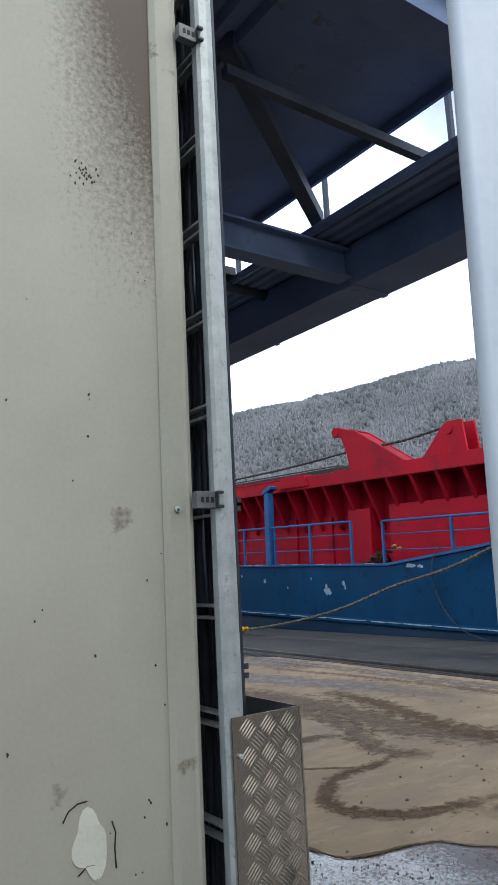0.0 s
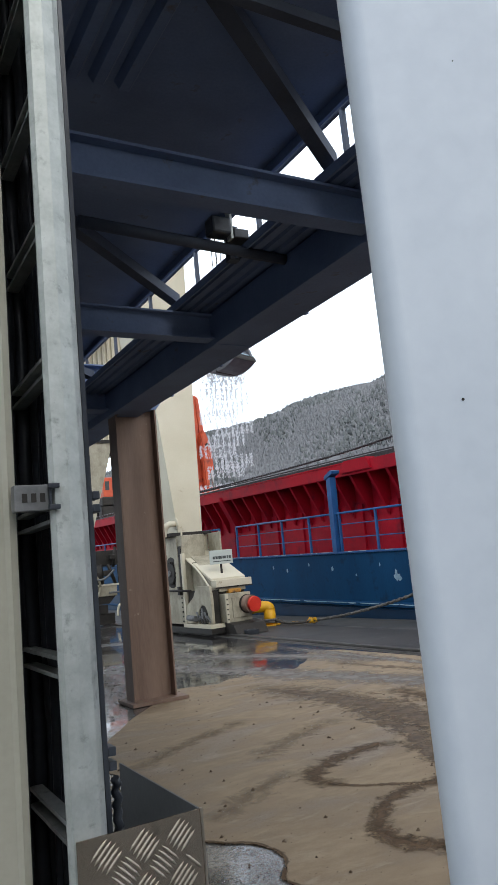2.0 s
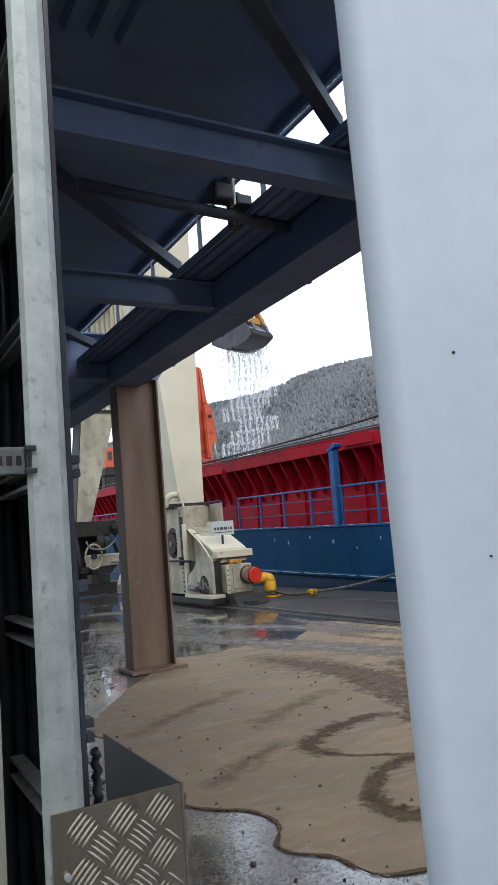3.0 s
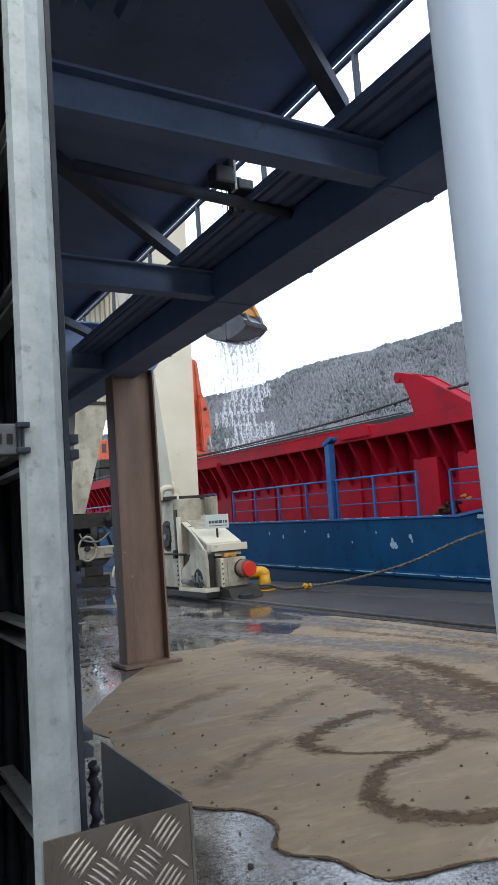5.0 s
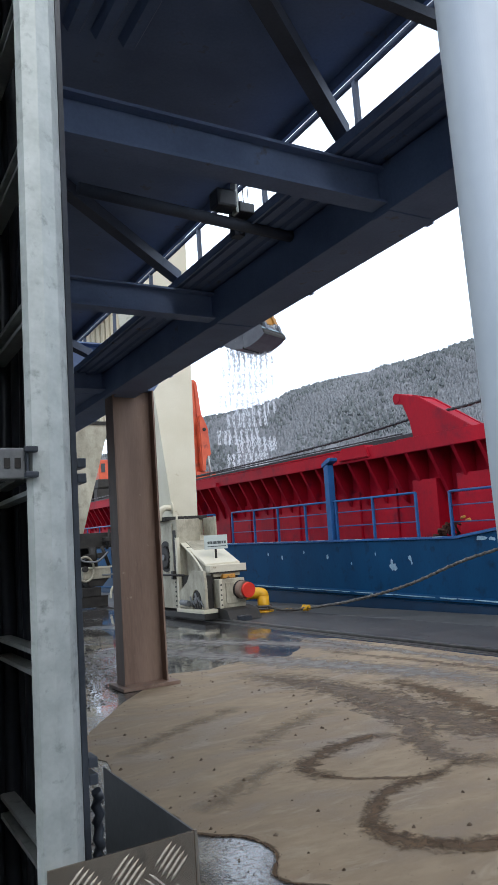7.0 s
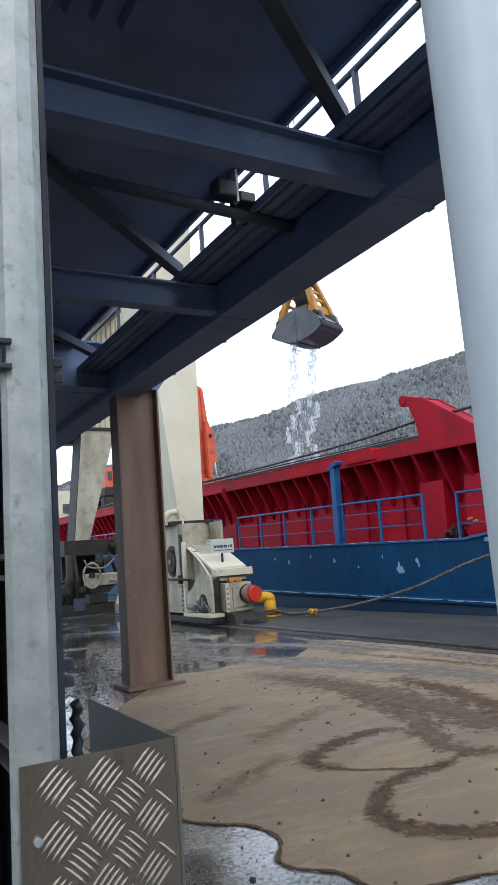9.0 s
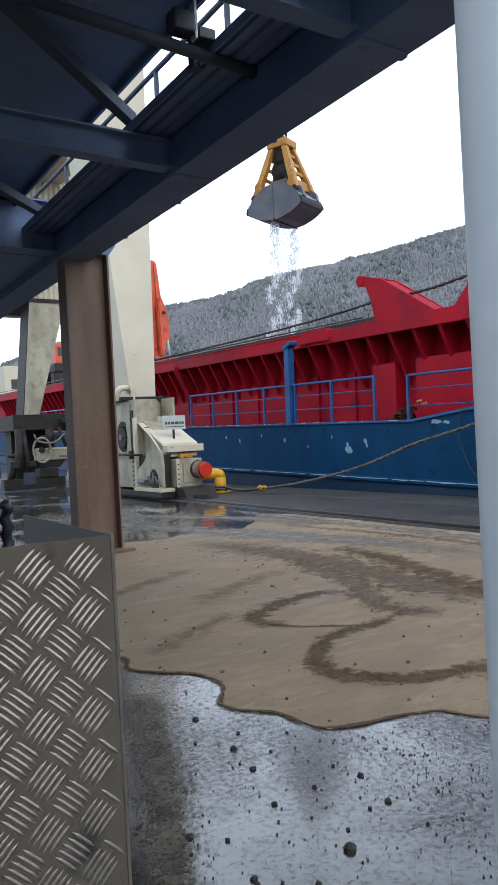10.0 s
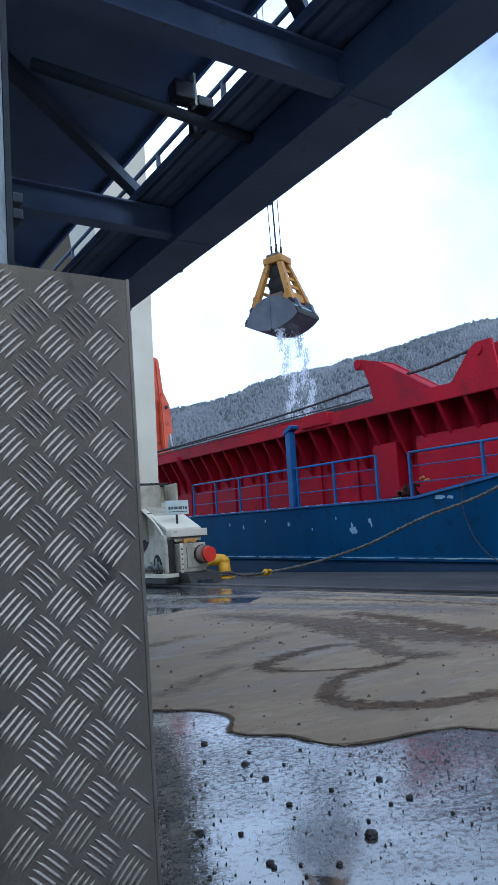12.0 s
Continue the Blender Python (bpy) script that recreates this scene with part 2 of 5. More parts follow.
        base = mix(pale, base, ramp(grit, 0.3, 0.7, (0.36, 0.295, 0.21), (0.46, 0.385, 0.285)))
        rough = ramp(swathe, 0.34, 0.55, (0.45,) * 3, (0.8,) * 3)
        b.inputs["Specular IOR Level"].default_value = 0.25
        bump, dist = ramp(swathe, 0.3, 0.7, (0.35,) * 3, (0.55,) * 3), 0.012
    l.new(base, b.inputs["Base Color"]), l.new(rough, b.inputs["Roughness"])
    bp, add = n.new("ShaderNodeBump"), n.new("ShaderNodeMath")
    add.operation = "MULTIPLY_ADD"
    add.inputs[1].default_value = 0.6
    l.new(grit, add.inputs[0]), l.new(field(14, 4, (1, 1, 1)), add.inputs[2])
    l.new(add.outputs[0], bp.inputs["Height"]), l.new(bump, bp.inputs["Strength"])
    bp.inputs["Distance"].default_value = dist
    l.new(bp.outputs[0], b.inputs["Normal"])
    return m


ASPHALT, MUD = ground_material("wet_asphalt", True), ground_material("drying_mud", False)
WETMUD = mat("wet_dark_mud", (0.05, 0.034, 0.022), (0.105, 0.074, 0.05), 0.8, 0, 7, 70, 0.8, (0.17, 0.13, 0.095), (0.5, 0.62), 9, spec=0.15)
GRIT = mat("dark_grit", (0.02, 0.018, 0.017), (0.05, 0.045, 0.04), 0.7, 0, 20, 120, 0.3)

# ---- helpers for shapes ----
OFF = {}


def thing(name, at, label, category, group="", kind=""):
    ob = new(name)
    ob.location = at
    ob.empty_display_size = 0.1
    OFF[ob] = Vector(at)
    return tagged(ob, label, category, group, kind)


def part(name, bm, material, parent=None, label="", smooth=False):
    """Links a bmesh, built in world places, as one mesh under a thing or a part."""
    me = bpy.data.meshes.new(name)
    off = OFF.get(parent, Vector((0, 0, 0)))
    if off.length:
        bmesh.ops.translate(bm, verts=bm.verts, vec=-off)
    if smooth:
        for f in bm.faces:
            f.smooth = True
    bm.to_mesh(me)
    bm.free()
    me.materials.append(material)
    ob = new(name, me)
    ob.parent = parent
    OFF[ob] = off
    return tagged(ob, label) if label else ob


def single(name, bm, material, label, category, group="", kind="", smooth=False):
    return tagged(part(name, bm, material, None, "", smooth), label, category, group, kind)


def box(bm, x0, x1, y0, y1, z0, z1, bev=0.0):
    vs = [bm.verts.new((x, y, z)) for x in (x0, x1) for y in (y0, y1) for z in (z0, z1)]
    fs = [bm.faces.new([vs[i] for i in q]) for q in ((0, 1, 3, 2), (4, 6, 7, 5), (0, 4, 5, 1), (2, 3, 7, 6), (0, 2, 6, 4), (1, 5, 7, 3))]
    if bev:
        es = list({e for f in fs for e in f.edges})
        bmesh.ops.bevel(bm, geom=es, offset=bev, segments=2, affect="EDGES", profile=0.6)
    return bm


def bx(*a):
    return box(bmesh.new(), *a)


def tube(bm, p, q, r, seg=10, r2=None):
    p, q = Vector(p), Vector(q)
    d = (q - p).normalized()
    u = d.cross(Vector((0, 0, 1)) if abs(d.z) < 0.9 else Vector((1, 0, 0))).normalized()
    v = d.cross(u)
    rings = []
    for c, rad in ((p, r), (q, r if r2 is None else r2)):
        rings.append([bm.verts.new(c + rad * (math.cos(2 * math.pi * i / seg) * u + math.sin(2 * math.pi * i / seg) * v)) for i in range(seg)])
    for i in range(seg):
        f = bm.faces.new((rings[0][i], rings[0][(i + 1) % seg], rings[1][(i + 1) % seg], rings[1][i]))
        f.smooth = True
    bm.faces.new(rings[0][::-1]), bm.faces.new(rings[1])
    return bm


def tb(*a, **k):
    return tube(bmesh.new(), *a, **k)


def pipe(points, r, seg=8):
    """A round bar through points."""
    bm = bmesh.new()
    pts = [Vector(p) for p in points]
    rings = []
    for i, p in enumerate(pts):
        d = (pts[min(i + 1, len(pts) - 1)] - pts[max(i - 1, 0)]).normalized()
        u = d.cross(Vector((0.13, 0.2, 0.97))).normalized()
        v = d.cross(u)
        rings.append([bm.verts.new(p + r * (math.cos(2 * math.pi * k / seg) * u + math.sin(2 * math.pi * k / seg) * v)) for k in range(seg)])
    for a, b in zip(rings, rings[1:]):
        for k in range(seg):
            f = bm.faces.new((a[k], a[(k + 1) % seg], b[(k + 1) % seg], b[k]))
            f.smooth = True
    bm.faces.new(rings[0][::-1]), bm.faces.new(rings[-1])
    return bm


def prism(bm, pts, axis, a, b, bev=0.0):
    """A flat outline (pairs in the two other axes, in xyz order) drawn out along an axis from a to b."""
    def at(p, s):
        return {"x": (s, p[0], p[1]), "y": (p[0], s, p[1]), "z": (p[0], p[1], s)}[axis]
    va, vb = [bm.verts.new(at(p, a)) for p in pts], [bm.verts.new(at(p, b)) for p in pts]
    fs = [bm.faces.new(va), bm.faces.new(vb[::-1])]
    for i in range(len(pts)):
        j = (i + 1) % len(pts)
        fs.append(bm.faces.new((va[i], vb[i], vb[j], va[j])))
    bmesh.ops.recalc_face_normals(bm, faces=fs)
    if bev:
        bmesh.ops.bevel(bm, geom=list({e for f in fs for e in f.edges}), offset=bev, segments=2, affect="EDGES")
    return bm


def pr(*a, **k):
    return prism(bmesh.new(), *a, **k)


def hull8(bm, low, high):
    """A tapered box from its four lower and four upper corners."""
    a, b = [bm.verts.new(p) for p in low], [bm.verts.new(p) for p in high]
    fs = [bm.faces.new(a[::-1]), bm.faces.new(b)] + [bm.faces.new((a[i], a[(i + 1) % 4], b[(i + 1) % 4], b[i])) for i in range(4)]
    bmesh.ops.recalc_face_normals(bm, faces=fs)
    return bm


def ibeam(bm, axis, a, b, c, z0, z1, w=0.2, t=0.02):
    """An I-beam along x or y, centred at c on the other axis."""
    h, q = w / 2, t / 2
    pts = [(c - h, z0), (c + h, z0), (c + h, z0 + t), (c + q, z0 + t), (c + q, z1 - t), (c + h, z1 - t), (c + h, z1), (c - h, z1), (c - h, z1 - t), (c - q, z1 - t), (c - q, z0 + t), (c - h, z0 + t)]
    return prism(bm, pts, "y" if axis == "y" else "x", a, b)


def ib(*a, **k):
    return ibeam(bmesh.new(), *a, **k)


def sheet(outline, z0, z1):
    """A slab with a free outline, its top slightly uneven."""
    bm = bmesh.new()
    lo, hi = [bm.verts.new((x, y, z0)) for x, y in outline], [bm.verts.new((x, y, z1)) for x, y in outline]
    bm.faces.new(hi)
    for i in range(len(lo)):
        bm.faces.new((lo[i], lo[(i + 1) % len(lo)], hi[(i + 1) % len(lo)], hi[i]))
    bmesh.ops.recalc_face_normals(bm, faces=bm.faces)
    return bm


def smooth_line(pts, n=8, closed=False):
    """Points along a Catmull-Rom curve through the given ones."""
    out, m = [], len(pts)
    for i in range(m if closed else m - 1):
        p = [Vector(pts[k % m] if closed else pts[min(max(k, 0), m - 1)]) for k in (i - 1, i, i + 1, i + 2)]
        for s in range(n):
            t = s / n
            out.append(0.5 * (2 * p[1] + (p[2] - p[0]) * t + (2 * p[0] - 5 * p[1] + 4 * p[2] - p[3]) * t * t + (3 * p[1] - p[0] - 3 * p[2] + p[3]) * t ** 3))
    return out if closed else out + [Vector(pts[-1])]


# ---- ground, water and hill ----
QUAY = 12.45
single("ground", bx(-400, QUAY, -400, 600, -3.0, 0.0), ASPHALT, "wet dark asphalt quay with puddles and grit", "ground", kind="structure")
single("water", bx(QUAY + 0.002, 900, -900, 900, -3.2, -1.6), SEA, "dark fjord water beside the quay", "water", kind="structure")
single("quay_edge", bx(11.1, QUAY + 0.03, -60, 120, -0.6, 0.012, 0.01), mat("wet_concrete", (0.045, 0.043, 0.04), (0.09, 0.085, 0.078), 0.35, 0, 1.5, 70, 0.4, rough2=0.6), "wet dark concrete edge strip of the quay", "quay edge", kind="structure")


MUD_EDGE = [(3.84, 9.3), (3.37, 8.6), (3.02, 8.05), (2.78, 7.5), (2.86, 6.9), (2.62, 6.1), (2.79, 5.44), (2.72, 5.17), (2.85, 4.95), (2.99, 4.8), (3.03, 4.57), (2.98, 4.41), (2.87, 4.26), (2.88, 4.12), (3.02, 3.94), (3.04, 3.77), (3.09, 3.62), (3.25, 3.54), (3.47, 3.5), (3.68, 3.41), (3.78, 3.22), (4.2, 2.75), (4.6, 2.0), (5.4, 0.6), (6.5, -1.5), (8.0, -2.5)]


def mud_sheet():
    pts = smooth_line(MUD_EDGE, 6)
    rng = random.Random(4)
    pts = [(p.x + rng.uniform(-0.012, 0.012), p.y + rng.uniform(-0.012, 0.012)) for p in pts]
    far = smooth_line([(8.7, 8.0), (8.68, 11.2), (8.3, 12.0), (7.7, 11.3), (7.0, 10.6), (6.4, 10.9), (5.6, 10.5), (4.9, 10.7), (4.4, 10.0)], 5)
    pts += [(8.72, 2.0)] + [(p.x + rng.uniform(-0.05, 0.02), p.y + rng.uniform(-0.06, 0.06)) for p in far]
    ob = single("mud", sheet(pts, 0.0, 0.005), MUD, "thin brown sheet of drying mud on the quay", "mud", kind="structure")
    ob.data.materials.append(WETMUD)
    for f in ob.data.polygons:
        f.material_index = 0 if abs(f.normal.z) > 0.5 else 1
    return ob


mud_sheet()


def smear_material(name, c1, c2, gain, lift, rough, grain_scale=8.0, ragged=4.2):
    """A stain film: dense along its middle, broken up and fading towards its sides."""
    m = mat(name, c1, c2, rough, 0, 7, 70, 0.8, spec=0.15)
    n, l = m.node_tree.nodes, m.node_tree.links
    b, out = n["Principled BSDF"], n["Material Output"]
    co, sep, no, tr, mx = n.new("ShaderNodeTexCoord"), n.new("ShaderNodeSeparateXYZ"), n.new("ShaderNodeTexNoise"), n.new("ShaderNodeBsdfTransparent"), n.new("ShaderNodeMixShader")
    l.new(co.outputs["UV"], sep.inputs[0])
    no.inputs["Scale"].default_value, no.inputs["Detail"].default_value, no.inputs["Roughness"].default_value = grain_scale, 9, 0.72
    no.inputs["Distortion"].default_value = 0.5
    l.new(co.outputs["Object"], no.inputs["Vector"])

    def math_node(op, a, b_):
        x = n.new("ShaderNodeMath")
        x.operation = op
        for k, v in enumerate((a, b_)):
            if isinstance(v, (int, float)):
                x.inputs[k].default_value = v
            else:
                l.new(v, x.inputs[k])
        return x.outputs[0]
    ridge_ = math_node("SUBTRACT", 1.0, math_node("ABSOLUTE", math_node("SUBTRACT", math_node("MULTIPLY", sep.outputs["X"], 2.0), 1.0), 0.0))
    ends = math_node("SUBTRACT", 1.0, math_node("POWER", math_node("ABSOLUTE", math_node("SUBTRACT", math_node("MULTIPLY", sep.outputs["Y"], 2.0), 1.0), 0.0), 4.0))
    grain = math_node("MULTIPLY", math_node("SUBTRACT", no.outputs["Fac"], 0.5), ragged)
    total = math_node("MULTIPLY", math_node("ADD", math_node("ADD", math_node("MULTIPLY", ridge_, gain), grain), lift), ends)
    fac = n.new("ShaderNodeClamp")
    l.new(total, fac.inputs["Value"])
    l.new(math_node("MULTIPLY", fac.outputs[0], math_node("GREATER_THAN", ridge_, 0.02)), mx.inputs[0])
    l.new(tr.outputs[0], mx.inputs[1]), l.new(b.outputs[0], mx.inputs[2]), l.new(mx.outputs[0], out.inputs["Surface"])
    return m


SMEAR = smear_material("dark_mud_smear", (0.055, 0.033, 0.017), (0.125, 0.08, 0.047), 1.4, -0.35, 0.75)
DAMP = smear_material("damp_mud_swathe", (0.085, 0.056, 0.034), (0.145, 0.1, 0.066), 1.1, -0.4, 0.6)


def track(points, width, film=None, z=0.0115, label="dark curved tyre mark smeared in the mud", name="tyre_mark", category="tyre mark", group="tyre marks in the mud"):
    """A flat smear along a line on the ground."""
    z = z - 0.004 if z > 0.009 else z
    bm = bmesh.new()
    uv = bm.loops.layers.uv.new("UVMap")
    line = smooth_line(points, 8)
    rng = random.Random(len(points))
    rows = []
    for i, p in enumerate(line):
        d = (line[min(i + 1, len(line) - 1)] - line[max(i - 1, 0)]).normalized()
        side = Vector((-d.y, d.x, 0))
        w = width * rng.uniform(0.9, 1.1)
        rows.append([bm.verts.new((p.x + side.x * w * u, p.y + side.y * w * u, z)) for u in (-0.5, -0.17, 0.17, 0.5)])
    us = (0.0, 0.33, 0.67, 1.0)
    for r, (a, b) in enumerate(zip(rows, rows[1:])):
        for k in range(3):
            f = bm.faces.new((a[k], a[k + 1], b[k + 1], b[k]))
            for loop, (u, v) in zip(f.loops, ((us[k], r), (us[k + 1], r), (us[k + 1], r + 1), (us[k], r + 1))):
                loop[uv].uv = (u, v / (len(rows) - 1))
    for f in bm.faces:
        if f.normal.z < 0:
            f.normal_flip()
    bm.normal_update()
    for f in bm.faces:
        if f.normal.z < 0:
            f.normal_flip()
    ob = single(name, bm, film or SMEAR, label, category, group, kind="structure")
    ob.visible_shadow = False
    return ob


track([(5.14, 5.92, 0), (4.91, 6.01, 0), (4.6, 5.98, 0), (4.28, 5.87, 0), (4.06, 5.72, 0), (3.98, 5.52, 0), (4.08, 5.3, 0)], 0.36)
track([(4.0, 5.45, 0), (4.08, 5.27, 0), (4.27, 5.09, 0), (4.53, 4.9, 0), (4.7, 4.9, 0)], 0.1, z=0.0119)
track([(5.3, 4.9, 0), (4.94, 4.98, 0), (4.6, 4.88, 0), (4.38, 4.9, 0), (4.14, 4.84, 0), (3.9, 4.68, 0), (3.72, 4.47, 0), (3.66, 4.28, 0), (3.72, 4.1, 0), (3.88, 3.92, 0), (4.1, 3.81, 0), (4.4, 3.73, 0), (5.0, 3.6, 0)], 0.25, z=0.0123)
track([(3.7, 4.5, 0), (3.64, 4.3, 0), (3.68, 4.1, 0), (3.86, 3.88, 0), (4.1, 3.77, 0), (4.5, 3.66, 0)], 0.3, z=0.0126)
BAND = smear_material("churned_damp_mud", (0.06, 0.04, 0.024), (0.16, 0.112, 0.074), 1.5, -0.42, 0.6)
WIPED = smear_material("wiped_damp_mud", (0.17, 0.125, 0.078), (0.225, 0.165, 0.105), 0.9, -0.4, 0.6, 5.0, 2.2)
DUST = smear_material("pale_wet_silt", (0.13, 0.118, 0.108), (0.21, 0.19, 0.172), 1.3, -0.4, 0.5, 6.0, 3.0)
MARGIN = smear_material("gritty_margin", (0.035, 0.03, 0.023), (0.13, 0.112, 0.085), 1.6, -0.5, 0.5, 45, 6)
for k, (pts, w, film) in enumerate((
        ([(5.74, 9.9, 0), (5.95, 8.6, 0), (6.0, 7.6, 0), (5.95, 6.8, 0), (5.85, 6.1, 0), (5.85, 5.5, 0), (6.0, 5.0, 0), (6.3, 4.2, 0)], 1.15, BAND),
        ([(5.8, 7.6, 0), (5.6, 6.8, 0), (5.45, 6.1, 0), (5.15, 5.6, 0), (5.0, 5.15, 0), (5.2, 4.75, 0)], 0.5, BAND),
        ([(6.7, 8.0, 0), (6.6, 7.0, 0), (6.3, 6.0, 0), (6.1, 5.0, 0), (6.2, 3.6, 0)], 0.6, SMEAR),
        ([(3.9, 6.4, 0), (4.5, 6.8, 0), (5.35, 7.19, 0)], 0.6, WIPED),
        ([(3.0, 7.0, 0), (3.7, 7.5, 0), (4.7, 8.0, 0)], 0.5, WIPED),
        ([(4.2, 3.4, 0), (4.9, 3.6, 0), (6.0, 3.9, 0)], 0.6, WIPED),
        ([(2.95, 5.3, 0), (3.35, 5.6, 0), (4.0, 5.95, 0)], 0.5, WIPED),
        ([(7.6, 10.6, 0), (7.9, 8.5, 0), (8.0, 6.0, 0), (8.1, 3.0, 0)], 0.4, DAMP))):
    track(pts, w, film, 0.0099 + 0.00017 * k, "damp dark swathe churned across the mud")
track([(5.6, 14.5, 0), (6.0, 12.6, 0), (6.5, 10.8, 0), (6.9, 9.4, 0), (7.3, 8.0, 0), (7.5, 6.0, 0)], 1.5, DUST, 0.0095, "pale grey wet silt on the quay", "silt", "silt", "silt on the quay")
track([(6.3, 15.5, 0), (6.9, 13.6, 0), (7.6, 12.2, 0), (8.0, 11.0, 0), (8.1, 9.8, 0)], 1.5, DUST, 0.0093, "pale grey wet silt on the quay", "silt", "silt", "silt on the quay")
track([(8.35, 13.5, 0), (8.3, 11.0, 0), (8.3, 8.0, 0), (8.3, 3.0, 0)], 0.6, DUST, 0.0116, "pale grey wet silt along the crane rail", "silt", "silt", "silt on the quay")
track([(1.62, 2.2, 0), (1.9, 2.9, 0), (2.2, 3.6, 0), (2.6, 4.7, 0)], 0.34, MARGIN, 0.004, "dry gritty margin of the wet asphalt", "gritty_margin", "grit", "")
track([(x, y, 0) for x, y in MUD_EDGE[4:22]], 0.055, SMEAR, 0.0112, "dark wet margin of the mud")
single("apron", bx(9.12, 11.098, -60, 120, 0.0, 0.007), mat("dark_wet_apron", (0.026, 0.026, 0.026), (0.058, 0.055, 0.052), 0.42, 0, 0.8, 60, 0.5, (0.1, 0.096, 0.09), (0.58, 0.72), 3.5, rough2=0.7), "dark wet concrete apron along the crane rail", "pavement", kind="structure")
crane_rail = thing("crane_rail", (8.88, 10, 0), "steel crane rail sunk in the quay paving", "rail", kind="structure")
part("rail_groove", bx(8.78, 8.98, -60, 120, -0.05, 0.004), RAILSTEEL, crane_rail)
part("rail_head", bx(8.84, 8.91, -60, 120, 0.0, 0.014, 0.004), RAILSTEEL, crane_rail)
part("rail_kerb", bx(8.99, 9.1, -60, 120, 0.0, 0.05, 0.01), RAILSTEEL, crane_rail)


def ridge(az):
    xs = (-40, 0, 13, 24, 30, 43, 52, 75, 110)
    el = (5, 5.5, 6.3, 10.2, 11.4, 14.0, 15.3, 15, 12)
    return math.tan(radians(float(np.interp(az, xs, el))))


def hill_height(az, r):
    s = min(1.0, max(0.0, (r - 235) / 215.0))
    s = s * s * (3 - 2 * s)
    wob = noise.noise((az * 0.13, r * 0.006, 0.3)) * 0.10 + noise.noise((az * 0.45, r * 0.02, 1.7)) * 0.035
    return -3 + s * (450 * ridge(az) * (1 + 0.5 * wob) + 3 - 7.0) + 40 * wob * s * (1 - s)


def hill():
    bm = bmesh.new()
    azs, rs = [-30 + 1.0 * i for i in range(131)], [228 + 9 * j for j in range(34)]
    grid = [[bm.verts.new((r * math.sin(radians(a)), r * math.cos(radians(a)), hill_height(a, r))) for r in rs] for a in azs]
    for a, b in zip(grid, grid[1:]):
        for j in range(len(rs) - 1):
            f = bm.faces.new((a[j], b[j], b[j + 1], a[j + 1]))
            f.smooth = True
    bmesh.ops.recalc_face_normals(bm, faces=bm.faces)
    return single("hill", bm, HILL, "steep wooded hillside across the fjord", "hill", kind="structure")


def forest(name, material, count, seed, spruce, label):
    rng = random.Random(seed)
    vs, fs = [], []
    for _ in range(count):
        a, r = rng.uniform(6, 62), 238 + 222 * rng.random() ** 0.7
        clump = noise.noise((a * 0.22, r * 0.03, 5.0))
        if (clump + rng.uniform(-0.3, 0.3) + (0.22 if r > 415 else 0.0) < 0.12) if spruce else (clump + rng.uniform(-0.4, 0.4) > 0.3):
            continue
        if spruce and r < 300 and rng.random() < 0.6:
            continue
        x, y, z = r * math.sin(radians(a)), r * math.cos(radians(a)), hill_height(a, r) - 0.4
        h = rng.uniform(2.4, 4.2) if spruce else rng.uniform(1.3, 3.0)
        wide = h * (rng.uniform(0.2, 0.32) if spruce else rng.uniform(0.13, 0.22))
        levels = ((0.12, 0.5), (0.38, 1.0), (0.7, 0.8), (0.9, 0.4)) if spruce else ((0.0, 0.6), (0.6, 1.0))
        base, sides = len(vs), 6 if spruce else 4
        for up, fat in levels:
            ox, oy = rng.uniform(-0.2, 0.2) * wide, rng.uniform(-0.2, 0.2) * wide
            for k in range(sides):
                an, rr = 2 * math.pi * (k + rng.random() * 0.5) / sides, wide * fat * rng.uniform(0.65, 1.35)
                vs.append((x + ox + rr * math.cos(an), y + oy + rr * math.sin(an), z + h * (up + rng.uniform(-0.08, 0.08))))
        vs.append((x + rng.uniform(-0.2, 0.2) * wide, y, z + h * rng.uniform(0.97, 1.12)))
        for j in range(len(levels) - 1):
            for k in range(sides):
                p, q = base + j * sides + k, base + j * sides + (k + 1) % sides
                fs.append((p, q, q + sides, p + sides))
        last = base + (len(levels) - 1) * sides
        fs += [(last + k, last + (k + 1) % sides, last + sides) for k in range(sides)]
    me = bpy.data.meshes.new(name)
    me.from_pydata(vs, [], fs)
    me.materials.append(material)
    return tagged(new(name, me), label, "forest", kind="stuff")


hill()
forest("bare_forest", BARE, 90000, 11, False, "leafless birch forest greyed by painted haze, covering the hillside")
forest("pine_forest", SPRUCE, 15000, 12, True, "pines paled by painted haze, scattered over the hillside and its ridge")

# ---- overhead gantry deck on its column ----
gantry = thing("overhead_gantry", (4.45, 10.2, 0), "dark steel conveyor gantry deck carried over the quay", "gantry")
DECK0, DECK1 = 1.95, 16.4
part("deck_plate", bx(-6, 3.56, DECK0, DECK1, 4.62, 4.70), NAVY, gantry)
part("edge_box_beam", bx(4.06, 4.498, DECK0, DECK1, 3.903, 4.24, 0.006), NAVY, gantry)
part("fascia_plate", bx(4.478, 4.496, DECK0, DECK1, 4.24, 4.42), NAVY, gantry)
rng_j = random.Random(77)
for k in range(9):
    y = DECK0 + 0.8 + 1.55 * k + rng_j.uniform(-0.2, 0.2)
    part("edge_clip", bx(4.47, 4.502, y, y + rng_j.uniform(0.03, 0.07), 3.892, 3.94), NAVY, gantry)
for k in range(6):
    part("deck_rib", pr([(1.4 + k * 0.16, 4.62), (1.43 + k * 0.16, 4.57), (1.49 + k * 0.16, 4.57), (1.52 + k * 0.16, 4.62)], "y", DECK0, 4.2), NAVY, gantry)
